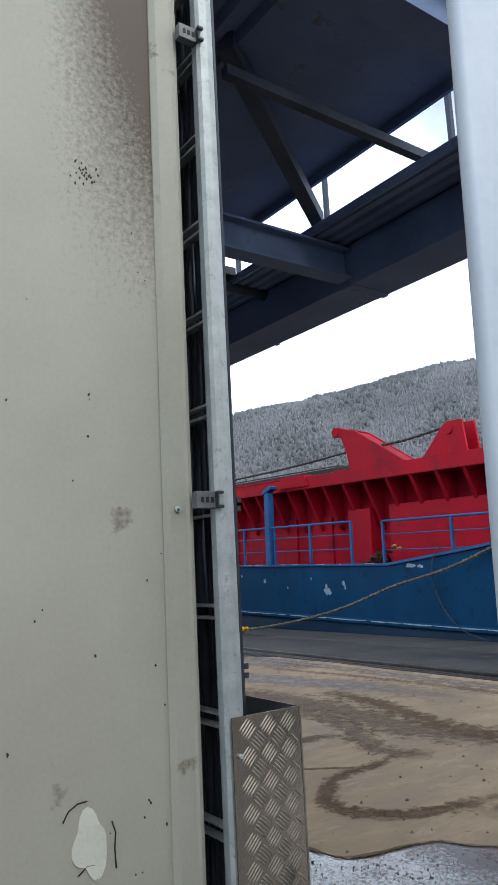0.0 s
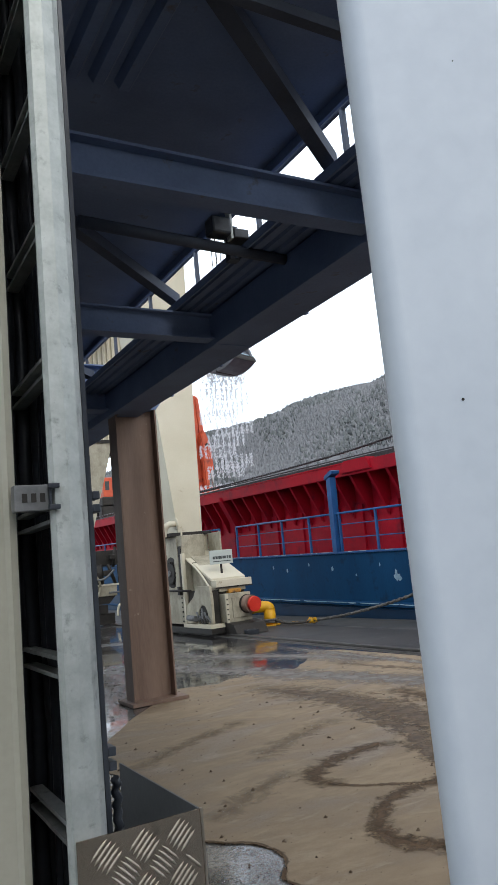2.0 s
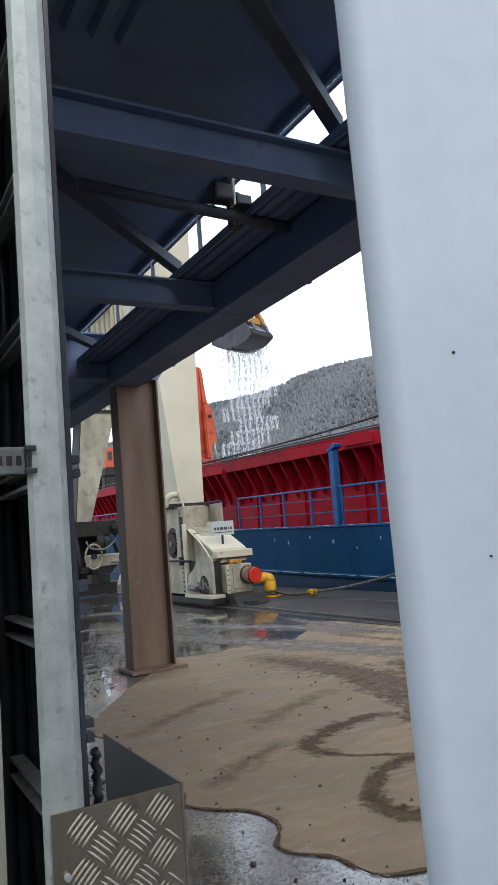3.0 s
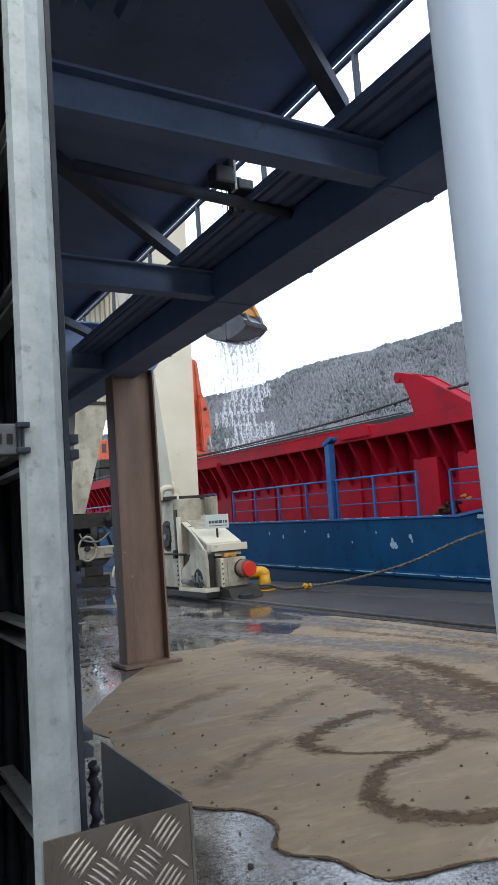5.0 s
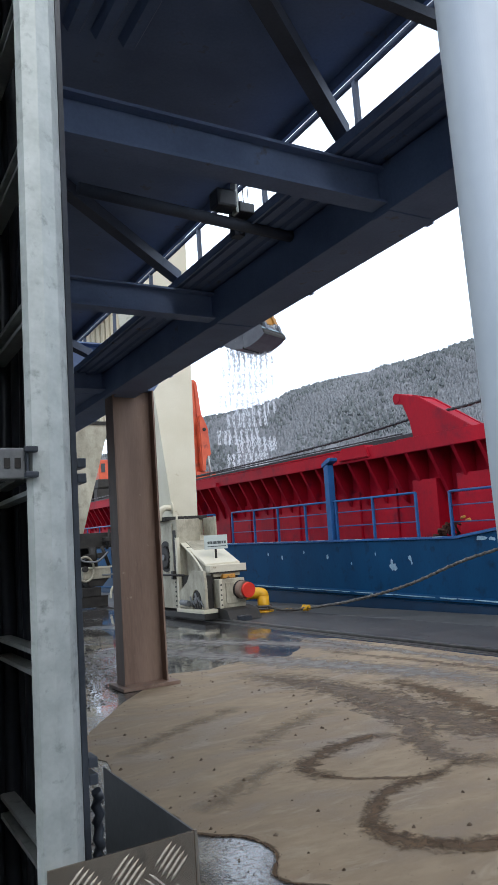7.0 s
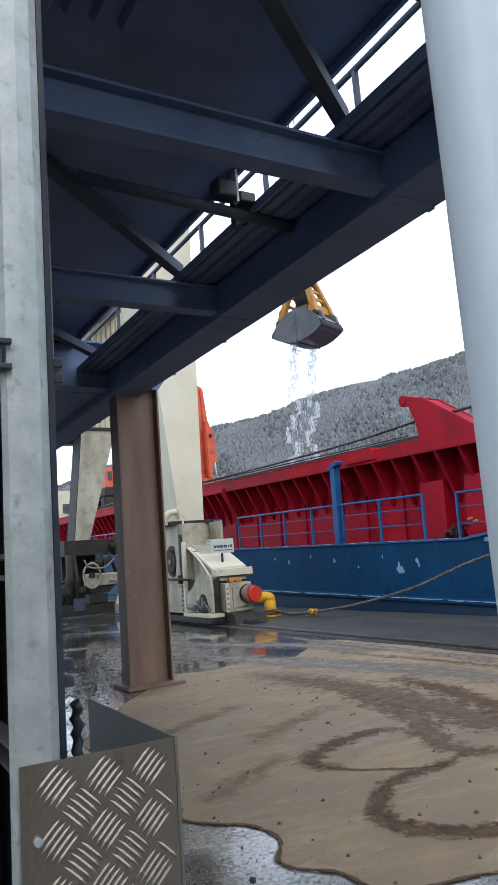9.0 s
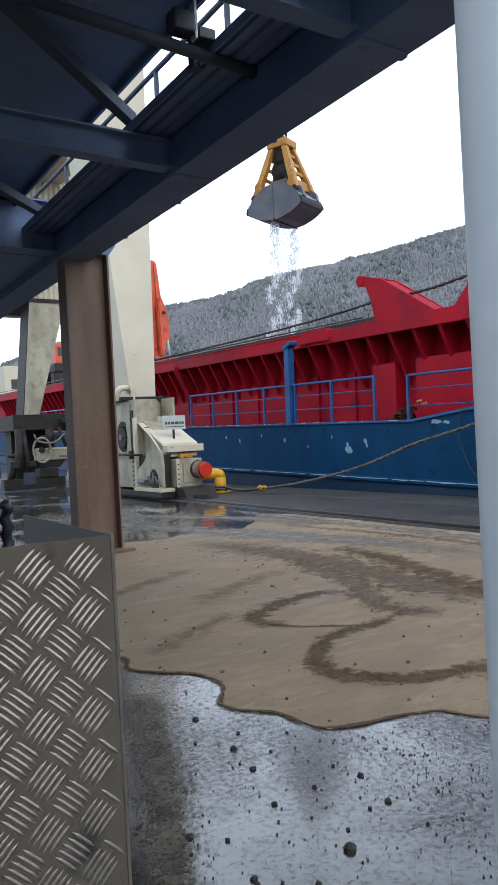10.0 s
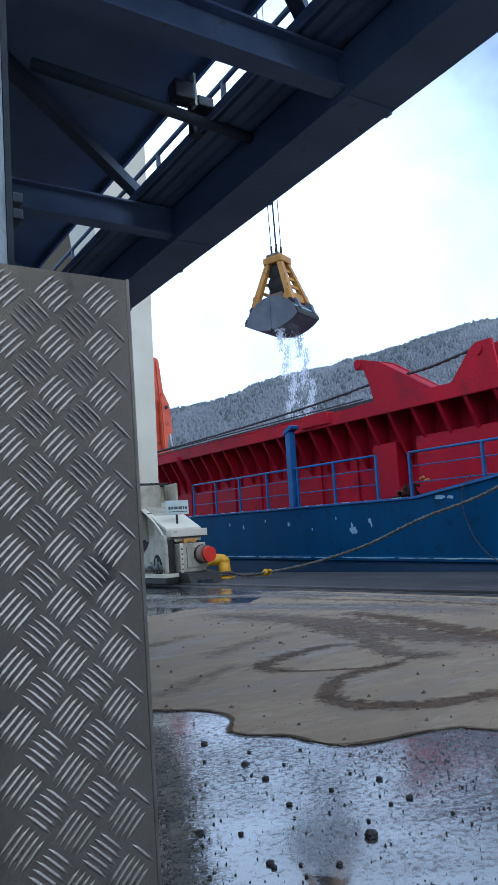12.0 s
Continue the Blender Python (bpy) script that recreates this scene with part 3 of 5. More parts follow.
part("walkway_plate", bx(3.665, 4.475, DECK0, DECK1, 4.255, 4.275), NAVY, gantry)
for k in range(3):
    part("walkway_rib", pr([(3.7 + k * 0.12, 4.255), (3.715 + k * 0.12, 4.23), (3.765 + k * 0.12, 4.23), (3.78 + k * 0.12, 4.255)], "y", DECK0, DECK1), NAVY, gantry)
part("walkway_edge_angle", bx(3.643, 3.663, DECK0, DECK1, 4.215, 4.287), NAVY, gantry)
part("deck_edge_angle", bx(3.562, 3.59, DECK0, DECK1, 4.55, 4.72), NAVY, gantry)
part("handrail", tb((4.42, DECK0, 5.355), (4.42, DECK1, 5.355), 0.026), DARKSTEEL, gantry)
for k in range(10):
    part("handrail_post", bx(4.4, 4.44, 1.89 + 1.45 * k - 0.02, 1.89 + 1.45 * k + 0.02, 4.275, 5.355), DARKSTEEL, gantry)
part("pipe_brace", tb((2.25, 5.2, 4.21), (4.05, 5.33, 4.2), 0.045), DARKSTEEL, gantry)
floodlight = thing("floodlight", (3.4, 5.4, 4.35), "dark floodlight clamped on the gantry pipe", "lamp")
part("housing", bx(3.29, 3.46, 5.14, 5.28, 4.26, 4.4, 0.02), RUBBER, floodlight)
part("bracket", bx(3.465, 3.485, 5.17, 5.24, 4.24, 4.5), GALV, floodlight)
part("clamp", bx(3.5, 3.635, 5.18, 5.34, 4.26, 4.34, 0.01), RUBBER, floodlight)
part("gusset_post", bx(3.6, 3.69, 5.45, 5.53, 4.2, 4.5), DARKSTEEL, gantry)
for y in (1.95, 4.24, 6.8):
    part("cross_beam", ib("x", -6, 4.055, y, 3.95, 4.21, w=0.16), NAVY, gantry)
    part("beam_seat", bx(4.06, 4.48, y - 0.08, y + 0.08, 3.894, 3.902), NAVY, gantry)
part("main_girder", ib("x", -6, 4.2, 10.2, 3.99, 4.64, w=0.3), NAVY, gantry)
part("far_girder", ib("x", -6, 4.26, 16.2, 3.99, 4.64, w=0.3), NAVY, gantry)
part("girder_end", pr([(4.2, 3.99), (4.74, 3.99), (4.84, 4.12), (4.84, 4.64), (4.2, 4.64)], "y", 10.0, 10.45), NAVY, gantry)
for (xa, ya), (xb, yb) in (((3.7, 4.13), (2.15, 3.08)), ((3.7, 6.8), (2.15, 5.68)), ((3.7, 9.62), (2.15, 8.51)), ((3.87, 3.06), (2.15, 3.1))):
    d = Vector((xb - xa, yb - ya, 0)).normalized()
    s = Vector((-d.y, d.x, 0)) * (0.05 if ya > 3.5 else 0.03)
    a, b = Vector((xa, ya, 4.3)), Vector((xb, yb, 4.51 if ya > 3.5 else 4.36))
    up = Vector((0, 0, 0.1 if ya > 3.5 else 0.06))
    part("brace", hull8(bmesh.new(), (a - s, a + s, b + s, b - s), (a - s + up, a + s + up, b + s + up, b - s + up)), DARKSTEEL, gantry)
part("column_web", bx(4.145, 4.70, 10.13, 10.155, 0.05, 3.99), BROWN, gantry, "brown primed steel column web")
part("column_flange", bx(4.12, 4.145, 9.99, 10.30, 0.05, 3.99, 0.003), BROWN, gantry)
part("column_flange", bx(4.70, 4.725, 9.99, 10.30, 0.05, 3.99, 0.003), BROWN, gantry)
part("soffit_plate", bx(-6, 4.2, 10.5, 16.0, 4.02, 4.05), NAVY, gantry)
part("base_plate", bx(4.05, 4.84, 9.86, 10.45, 0.005, 0.05, 0.006), BROWN, gantry)

# ---- near column, cable ladder and guard ----
COLX, COLY = 1.0, 1.706


def stained_shaded_cream():
    """Cream paint with a brown run of rust and dirt down one edge of the face, deepened towards the top to paint in
    shadow.
    """
    m = CREAM.copy()
    m.name = "cream_paint_with_rust_run"
    n, l = m.node_tree.nodes, m.node_tree.links
    b = n["Principled BSDF"]
    old = b.inputs["Base Color"].links[0].from_socket
    co, sep, no, mixer = n.new("ShaderNodeTexCoord"), n.new("ShaderNodeSeparateXYZ"), n.new("ShaderNodeTexNoise"), n.new("ShaderNodeMix")
    l.new(co.outputs["Object"], sep.inputs[0])
    no.inputs["Scale"].default_value, no.inputs["Detail"].default_value, no.inputs["Roughness"].default_value = 70, 6, 0.8
    l.new(co.outputs["Object"], no.inputs["Vector"])
    ax, az = n.new("ShaderNodeMapRange"), n.new("ShaderNodeMapRange")
    ax.inputs["From Min"].default_value, ax.inputs["From Max"].default_value = 0.0, 0.34
    az.inputs["From Min"].default_value, az.inputs["From Max"].default_value = 2.25, 3.3
    l.new(sep.outputs["X"], ax.inputs["Value"]), l.new(sep.outputs["Z"], az.inputs["Value"])
    mul, add, ramp = n.new("ShaderNodeMath"), n.new("ShaderNodeMath"), n.new("ShaderNodeValToRGB")
    mul.operation, add.operation = "MULTIPLY", "ADD"
    l.new(ax.outputs[0], mul.inputs[0]), l.new(az.outputs[0], mul.inputs[1])
    l.new(mul.outputs[0], add.inputs[0]), l.new(no.outputs["Fac"], add.inputs[1])
    ramp.color_ramp.elements[0].position, ramp.color_ramp.elements[1].position = 0.6, 1.45
    l.new(add.outputs[0], ramp.inputs["Fac"])
    mixer.data_type = "RGBA"
    # Brown of the rust run, darkened to take in the shadow up there.
    mixer.inputs[7].default_value = (0.085, 0.06, 0.035, 1)
    l.new(ramp.outputs["Color"], mixer.inputs[0]), l.new(old, mixer.inputs[6])
    l.new(mixer.outputs[2], b.inputs["Base Color"])
    return m


near_col = thing("painted_column", (0.6, COLY, 0), "cream-painted steel column with rust run, painted shadow, chips and scrapes", "column")
part("face", bx(0.10, 0.93, COLY, COLY + 0.014, 0, 6, 0.003), stained_shaded_cream(), near_col)
part("web", bx(0.5, 0.52, COLY + 0.014, COLY + 0.42, 0, 6), CREAM, near_col)
part("edge_trim", pr([(0.922, COLY - 0.004), (0.936, COLY - 0.016), (COLX - 0.02, COLY - 0.016), (COLX - 0.012, COLY - 0.02), (COLX, COLY - 0.014), (COLX, COLY + 0.03), (0.922, COLY + 0.016)], "z", 0, 6), CREAM, near_col)
part("bolt", tube(tb((0.955, COLY - 0.016, 1.835), (0.955, COLY - 0.022, 1.835), 0.008, 12), (0.955, COLY - 0.022, 1.835), (0.955, COLY - 0.034, 1.835), 0.0035, 8), GALV, near_col, "zinc bolt")


def flake(at, size, seed, material, name, label):
    """A thin chip with a ragged outline on the column's face."""
    rng = random.Random(seed)
    waves = [(k, rng.uniform(0.1, 0.55) / k, rng.uniform(0, 6.28)) for k in (2, 3, 4, 7)]
    pts = []
    for k in range(26):
        a = 2 * math.pi * k / 26
        r = size * (0.85 + sum(w * math.sin(f * a + ph) for f, w, ph in waves))
        pts.append((at[0] + r * math.cos(a) * 0.6, at[1] + r * math.sin(a)))
    part(name, prism(bmesh.new(), pts, "y", COLY - 0.0022, COLY + 0.001), material, near_col, label)


BARED = mat("bared_cream_primer", (0.56, 0.55, 0.45), (0.64, 0.62, 0.52), 0.6, 0, 12, 80, 0.5, (0.3, 0.27, 0.2), (0.6, 0.66), 40)
for at, size in (((0.728, 1.13), 0.075),):
    flake(at, size, 3, BARED, "bared_patch", "pale patch where paint has flaked")
rng_chip = random.Random(8)
for k in range(34):
    flake((rng_chip.uniform(0.5, 0.97) if k % 3 else rng_chip.uniform(0.84, 0.92), rng_chip.uniform(0.9, 2.6)), rng_chip.uniform(0.0016, 0.0045), 20 + k, GRIME_SHADE, "paint_chip", "")

part("crack", pipe([(0.668, COLY - 0.001, 1.185), (0.68, COLY - 0.001, 1.205), (0.7, COLY - 0.001, 1.216), (0.722, COLY - 0.001, 1.217)], 0.0016, 5), GRIME_SHADE, near_col)
part("crack", pipe([(0.778, COLY - 0.001, 1.165), (0.786, COLY - 0.001, 1.14), (0.783, COLY - 0.001, 1.11), (0.786, COLY - 0.001, 1.07)], 0.0016, 5), GRIME_SHADE, near_col)
part("crack", pipe([(0.70, COLY - 0.001, 1.075), (0.72, COLY - 0.001, 1.09), (0.738, COLY - 0.001, 1.088)], 0.0016, 5), GRIME_SHADE, near_col)
for k in range(26):
    flake((0.734 + rng_chip.gauss(0, 0.014), 2.66 + rng_chip.gauss(0, 0.016)), rng_chip.uniform(0.002, 0.0045), 90 + k, GRIME_SHADE, "dirt_fleck", "")
ladder = thing("cable_ladder", (1.07, 1.65, 0), "galvanised upright cable ladder with black cables", "cable ladder")
RX0, RX1, RY0 = 1.047, 1.113, 1.648
part("side_rail", pr([(RX0, RY0 + 0.014), (RX0 + 0.006, RY0 + 0.002), (RX0 + 0.028, RY0 - 0.001), (RX0 + 0.05, RY0 + 0.008), (RX1, RY0 + 0.03), (RX1, RY0 + 0.05), (RX0 + 0.008, RY0 + 0.05)], "z", 0, 6), GALV, ladder)
part("dark_conduit", bx(RX1 + 0.001, RX1 + 0.009, RY0 + 0.03, RY0 + 0.055, 0, 6), RUBBER, ladder, "black conduit strip")
for z in (1.42, 1.83):
    for dz in (0, 0.022):
        part("conduit_clip", bx(RX1 + 0.009, RX1 + 0.022, RY0 + 0.028, RY0 + 0.06, z + dz, z + dz + 0.014, 0.002), RUBBER, ladder)
for k in range(23):
    z = 0.022 + 0.257 * k
    for dz in (0.0, 0.03):
        part("rung", bx(1.066, 1.09, RY0 + 0.05, 2.0, z + dz, z + dz + 0.007), GALV, ladder)
# Two black sheets added to keep the shaded gap behind the cables dark.
part("far_gap_dark", bx(1.02, 1.137, 2.03, 2.05, 0, 6), RUBBER, ladder)
part("side_gap_dark", bx(1.138, 1.145, 1.84, 2.05, 0, 6), RUBBER, ladder, "black sheet added behind the cables to darken the gap")
for k in range(4):
    part("cable", pipe([(1.035 + 0.027 * k + 0.004 * math.sin(2.1 * i + k), 2.012 + 0.004 * math.cos(1.7 * i + k), 0.25 * i) for i in range(25)], 0.015), RUBBER, ladder, "black rubber cable")
for k in range(10):
    y = 1.72 + 0.031 * k
    rng = random.Random(k)
    part("cable", pipe([(1.116 + rng.uniform(-0.008, 0.010), y + rng.uniform(-0.008, 0.008), z) for z in [0.25 * i for i in range(25)]], 0.017 if k % 3 else 0.013), RUBBER, ladder, "black rubber cable")
for z in (1.835, 3.12):
    bracket = part("strut_bracket", bx(COLX - 0.01, 1.044, RY0 + 0.006, RY0 + 0.03, z, z + 0.042, 0.002), DGALV, ladder, "perforated galvanised strut bracket")
    for x in (1.006, 1.02, 1.034):
        part("slot_hole", bx(x - 0.004, x + 0.004, RY0 + 0.0045, RY0 + 0.008, z + 0.014, z + 0.028), GRIME_SHADE, bracket)
    part("bracket_end", bx(1.044, 1.0465, RY0 - 0.004, RY0 + 0.03, z, z + 0.042), RUBBER, bracket)
    for dz in (0.0, 0.034):
        part("prong", bx(1.04, 1.058, RY0 - 0.012, RY0 - 0.001, z + dz, z + dz + 0.008, 0.002), RUBBER, bracket)

guard = thing("tread_plate_guard", (1.15, 1.65, 0), "aluminium tread plate guard box around the cable foot", "guard")
PX, PZ = 0.008, -0.0013
GX0, GX1, GY, GZ = 1.054, 1.257, 1.640, 1.342
part("front_plate", bx(GX0, GX1, GY, GY + 0.003, 0, GZ), TREAD, guard)
# Inner face gets a darkened grey so it shows less sky light.
part("side_plate", bx(GX1 - 0.003, GX1, GY + 0.003, 2.03, 0, GZ), mat("darkened_plate_back", (0.1, 0.102, 0.1), (0.16, 0.16, 0.155), 0.45, 0.4, 4, 90, 0.1), guard, "inner face of the plate, painted darker than the front")
part("plate_lip", bx(GX1 - 0.002, GX1 + 0.002, GY - 0.0015, GY + 0.0029, 0, GZ + 0.001), TREADBAR, guard)
part("fixing_bolt", tb((1.073, 1.632, 1.255), (1.073, 1.641, 1.255), 0.005, 10), GALV, guard, "small bolt head")
part("edge_chain", pipe([(1.158 + 0.005 * (i % 2), 1.765 + 0.003 * (i % 3), 1.385 - 0.011 * i) for i in range(32)], 0.008, 6), RUBBER, guard)


def bar_shape(bm, sign, i, at):
    """One raised lens-shaped bar of a slanted group of five."""
    o, L, W, h = (i - 2) * 0.0079, 0.0222 - 0.0014 * abs(i - 2), 0.0024, 0.0014
    c, sn = math.cos(radians(45)), math.sin(radians(45)) * sign

    def v(a, b, up):
        return bm.verts.new((at[0] + a * c - b * sn, at[1] - up, at[2] + a * sn + b * c))
    e0, e1, l0, l1 = v(-L, o, 0), v(L, o, 0), v(-L * 0.55, o - W, 0), v(L * 0.55, o - W, 0)
    u0, u1, t0, t1 = v(-L * 0.55, o + W, 0), v(L * 0.55, o + W, 0), v(-L * 0.55, o, h), v(L * 0.55, o, h)
    for q in ((e0, l0, t0), (e0, t0, u0), (l0, l1, t1, t0), (u1, u0, t0, t1), (e1, t1, l1), (e1, u1, t1)):
        bm.faces.new(q)


def bar_mesh(sign, i):
    bm = bmesh.new()
    bar_shape(bm, sign, i, (0, 0, 0))
    bmesh.ops.recalc_face_normals(bm, faces=bm.faces)
    me = bpy.data.meshes.new("raised_bar")
    bm.to_mesh(me)
    bm.free()
    me.materials.append(TREADBAR)
    return me


bars = {(sg, i): bar_mesh(sg, i) for sg in (1, -1) for i in range(5)}
rest = bmesh.new()
for r in range(46):
    for k in range(4):
        x, z = GX1 - PX - 0.0605 * k - (0.03025 if r % 2 else 0.0), GZ - PZ - 0.0316 * r
        if x < GX0 + 0.014 or z < 0.02 or z > GZ + 0.012 or x > GX1 + 0.01:
            continue
        for i in range(5):
            sg = 1 if r % 2 else -1
            if x + 0.0143 + (i - 2) * 0.0051 * -sg > GX1 - 0.001 or z + 0.0143 + (i - 2) * 0.0051 > GZ - 0.001:
                continue
            if r < 18:
                bar = new("raised_bar", bars[1 if r % 2 else -1, i])
                bar.parent = guard
                bar.location = Vector((x, GY - 0.0001, z)) - OFF[guard]
            else:
                bar_shape(rest, 1 if r % 2 else -1, i, (x, GY - 0.0001, z))
bmesh.ops.recalc_face_normals(rest, faces=rest.faces)
tagged(part("bar_pattern", rest, TREADBAR, guard), kind="stuff")

# ---- walls added out of view to cut light ----
# Added wall, never in view; keeps side light off the deck's underside.
single("blocker_wall_west", bx(-4.3, -4.0, 2.6, 16.0, 0, 3.94), DARKSTEEL, "unseen dark wall added to shade the gantry underside", "wall", kind="structure")
# Unseen wall added behind the camera to dim column, door and plate.
south_blocker = single("blocker_wall_south", bx(-9, 3.2, -1.8, -1.6, 0, 2.5), mat("blocker_wall_grey", (0.14, 0.145, 0.15), (0.19, 0.195, 0.2), 0.6, 0, 1, 30, 0.1), "plain grey wall added behind the camera to block light", "wall", kind="structure")

# ---- white door leaf ----
door_leaf = thing("door_leaf", (1.3, 0.98, 0), "white painted steel door leaf standing ajar", "door")
DL = Vector((0.87, -0.49, 0)).normalized()
DN = Vector((DL.y, -DL.x, 0))


def leaf_outline(a0, a1, depth, r=0.018):
    """The plan of the leaf: a slab with a rounded free edge, from a0 to a1 along it."""
    o = Vector((1.172, 0.972, 0))
    pts = [o + DL * (a0 + r - r * math.sin(t)) - DN * (-depth / 2 + (depth / 2) * (1 - math.cos(t))) for t in [math.pi * k / 36 for k in range(37)]]
    return [(p.x, p.y) for p in pts] + [((o + DL * a1 - DN * depth / 2).x, (o + DL * a1 - DN * depth / 2).y), ((o + DL * a1 + DN * depth / 2).x, (o + DL * a1 + DN * depth / 2).y)]


part("leaf", pr(leaf_outline(0.0, 0.95, 0.045), "z", 0.02, 3.2), WHITE, door_leaf, smooth=False)
part("hinge_edge", bx(1.99, 2.03, 0.46, 0.54, 0.02, 3.2, 0.004), WHITE, door_leaf)
rng_speck = random.Random(5)
for k in range(16):
    c = Vector((1.172, 0.972, 0)) + DL * rng_speck.uniform(0.05, 0.32) + DN * 0.0222
    z, r = rng_speck.uniform(1.4, 2.35), rng_speck.uniform(0.0005, 0.0013)
    part("speck", tb(tuple(c + Vector((0, 0, z))), tuple(c + DN * 0.0012 + Vector((0, 0, z))), r, 7), GRIME_SHADE, door_leaf)

# ---- ship ----
TRIM = 1.37
ship = thing("cargo_ship", (12.62, 14.0, 0.0), "blue and red bulk cargo ship moored at the quay", "ship")
ship.rotation_euler = (radians(TRIM), 0, 0)
HX = 12.62
hull = part("hull", pr([(75, -4), (75, 1.64), (12.9, 1.62), (12.4, 1.62), (10.4, 1.88), (6, 2.5), (-12, 4.2), (-25, 4.6), (-25, -3)], "x", HX, HX + 0.14), BLUE, ship, "blue painted hull side with scrapes")
part("hull_body", bx(HX + 0.14, 13.8, -25, 75, -4, 1.55), BLUE, ship)
part("far_hull_body", bx(22.6, 24, -25, 75, -4, 1.55), BLUE, ship)
part("hold_floor", bx(13.8, 22.6, -25, 75, -4, -1.2), GRIME_SHADE, ship)
part("gunwale_cap", bx(HX - 0.05, HX + 0.2, 12.6, 75, 1.622, 1.675, 0.012), RAILBLUE, ship)
part("bow_cap", pr([(12.6, 1.625), (12.4, 1.625), (10.4, 1.885), (6, 2.505), (-12, 4.205), (-12, 4.265), (6, 2.565), (10.4, 1.945), (12.4, 1.68), (12.6, 1.68)], "x", HX - 0.05, HX + 0.2), RAILBLUE, ship)
part("rubbing_strake", pr([(HX, 0.24), (HX - 0.09, 0.27), (HX - 0.09, 0.34), (HX, 0.38)], "y", -25, 75), BLUE, ship)
# Hull blue repeated in a darker tone below the strake.
part("lower_hull_plate", bx(HX - 0.006, HX, -25, 75, -3.5, 0.2), mat("darker_hull_blue", (0.002, 0.022, 0.058), (0.005, 0.036, 0.085), 0.4, 0, 1.5, 30, 0.2), ship)
part("lower_strake", pr([(HX, -0.32), (HX - 0.07, -0.29), (HX - 0.07, -0.24), (HX, -0.2)], "y", -25, 75), BLUE, ship)
rng_s = random.Random(21)
y = 7.0
while y < 27:
    L = rng_s.uniform(0.3, 1.4)
    h = rng_s.uniform(0.326, 0.334)
    part("worn_edge", pr([(y, h), (y + L * 0.3, h - rng_s.uniform(0.0, 0.014)), (y + L * 0.7, h - rng_s.uniform(0.0, 0.014)), (y + L, h), (y + L, 0.345), (y, 0.345)], "x", HX - 0.0945, HX - 0.086), CHIP, hull)
    y += L + (rng_s.uniform(0.01, 0.05) if rng_s.random() < 0.7 else rng_s.uniform(0.1, 0.35))
y = 12.8
while y < 25:
    L = rng_s.uniform(0.05, 0.4)
    part("worn_cap", bx(HX - 0.055, HX - 0.045, y, y + L, 1.662, 1.679), CHIP, hull)
    y += L + rng_s.uniform(0.1, 0.9)


def scrape(y, z, w, h, seed):
    rng = random.Random(seed)
    pts = [(y + w * rng.uniform(0.5, 1.1) * math.cos(a), z + h * rng.uniform(0.5, 1.1) * math.sin(a)) for a in [2 * math.pi * k / 12 for k in range(12)]]
    part("paint_scrape", pr(pts, "x", HX - 0.004, HX + 0.001), SCRAPE, hull, "pale blue scraped patch")


for y, z, w, h in ((14.55, 0.98, 0.17, 0.10), (14.6, 1.1, 0.05, 0.1), (13.95, 1.2, 0.06, 0.08), (13.9, 1.1, 0.035, 0.07), (17.25, 1.22, 0.06, 0.09), (19.6, 1.2, 0.05, 0.08), (11.7, 1.62, 0.2, 0.05), (11.4, 1.6, 0.1, 0.05), (15.2, 1.3, 0.03, 0.05), (18.4, 1.35, 0.04, 0.05), (20.4, 1.3, 0.04, 0.06), (16.2, 1.05, 0.03, 0.04)):
    scrape(y, z, w, h, int(y * 100))

# red coaming with its flared rim, gussets and panels
CW = 13.8
part("coaming_wall", bx(CW, CW + 0.1, -14, 62, 1.5, 4.0), RED, ship)
part("rim_shelf", bx(13.06, CW + 0.3, -14, 62, 3.86, 3.93), RED, ship)
part("rim_fascia", pr([(13.04, 3.74), (13.06, 3.72), (13.09, 3.74), (13.09, 3.93), (13.2, 4.06), (13.04, 4.06)], "y", -14, 62), RED, ship)
part("coaming_rim", bx(13.12, CW + 0.3, -14, 62, 3.97, 4.08, 0.015), RED, ship)
part("rim_lip", bx(13.08, 13.34, 16.9, 62, 4.08, 4.12, 0.01), RED, ship)
part("rim_block", pr([(15.6, 3.80), (15.75, 4.13), (16.75, 4.13), (16.9, 3.98), (16.9, 3.80)], "x", 12.97, 13.3, bev=0.015), RED, ship)
part("hatch_track", bx(13.4, 13.9, 14.3, 62, 4.12, 4.24), WIRE, ship, "dark hatch cover track")
part("far_coaming", bx(22.5, 22.7, -14, 62, 1.55, 4.0), RED, ship)
KNEE = [(13.08, 3.86), (13.08, 3.72), (13.17, 3.55), (13.3, 3.31), (13.43, 3.07), (13.55, 2.83), (13.66, 2.6), (CW, 2.5), (CW, 3.86)]


def knee(y, wide=0.1, out=0.0):
    """A curved knee bracket with a face flange, under the rim."""
    g = part("knee_bracket", pr([(x - out if x < CW else x, z) for x, z in KNEE], "y", y, y + 0.03), RED, ship)
    edge = [(x - out, z) for x, z in KNEE[1:7]]
    back = [(x + 0.03, z + 0.008) for x, z in reversed(edge)]
    part("face_flange", pr(edge + back, "y", y - wide / 2, y + wide / 2), RED, g)


for k in range(62):
    y = 2.6 + 0.78 * k
    knee(y)
knee(24.3, 0.3, 0.16)
for k in range(34):
    y = 4.6 + 1.56 * k
    if 13.0 < y + 0.5 < 14.7:
        continue
    part("wall_panel", bx(CW - 0.07, CW, y, y + 1.02 - 0.2 * (k % 2), 1.56, 2.95, 0.01), RED, ship)
part("fin_pilaster", bx(13.45, CW, 13.72, 14.55, 1.56, 3.06, 0.015), RED, ship)
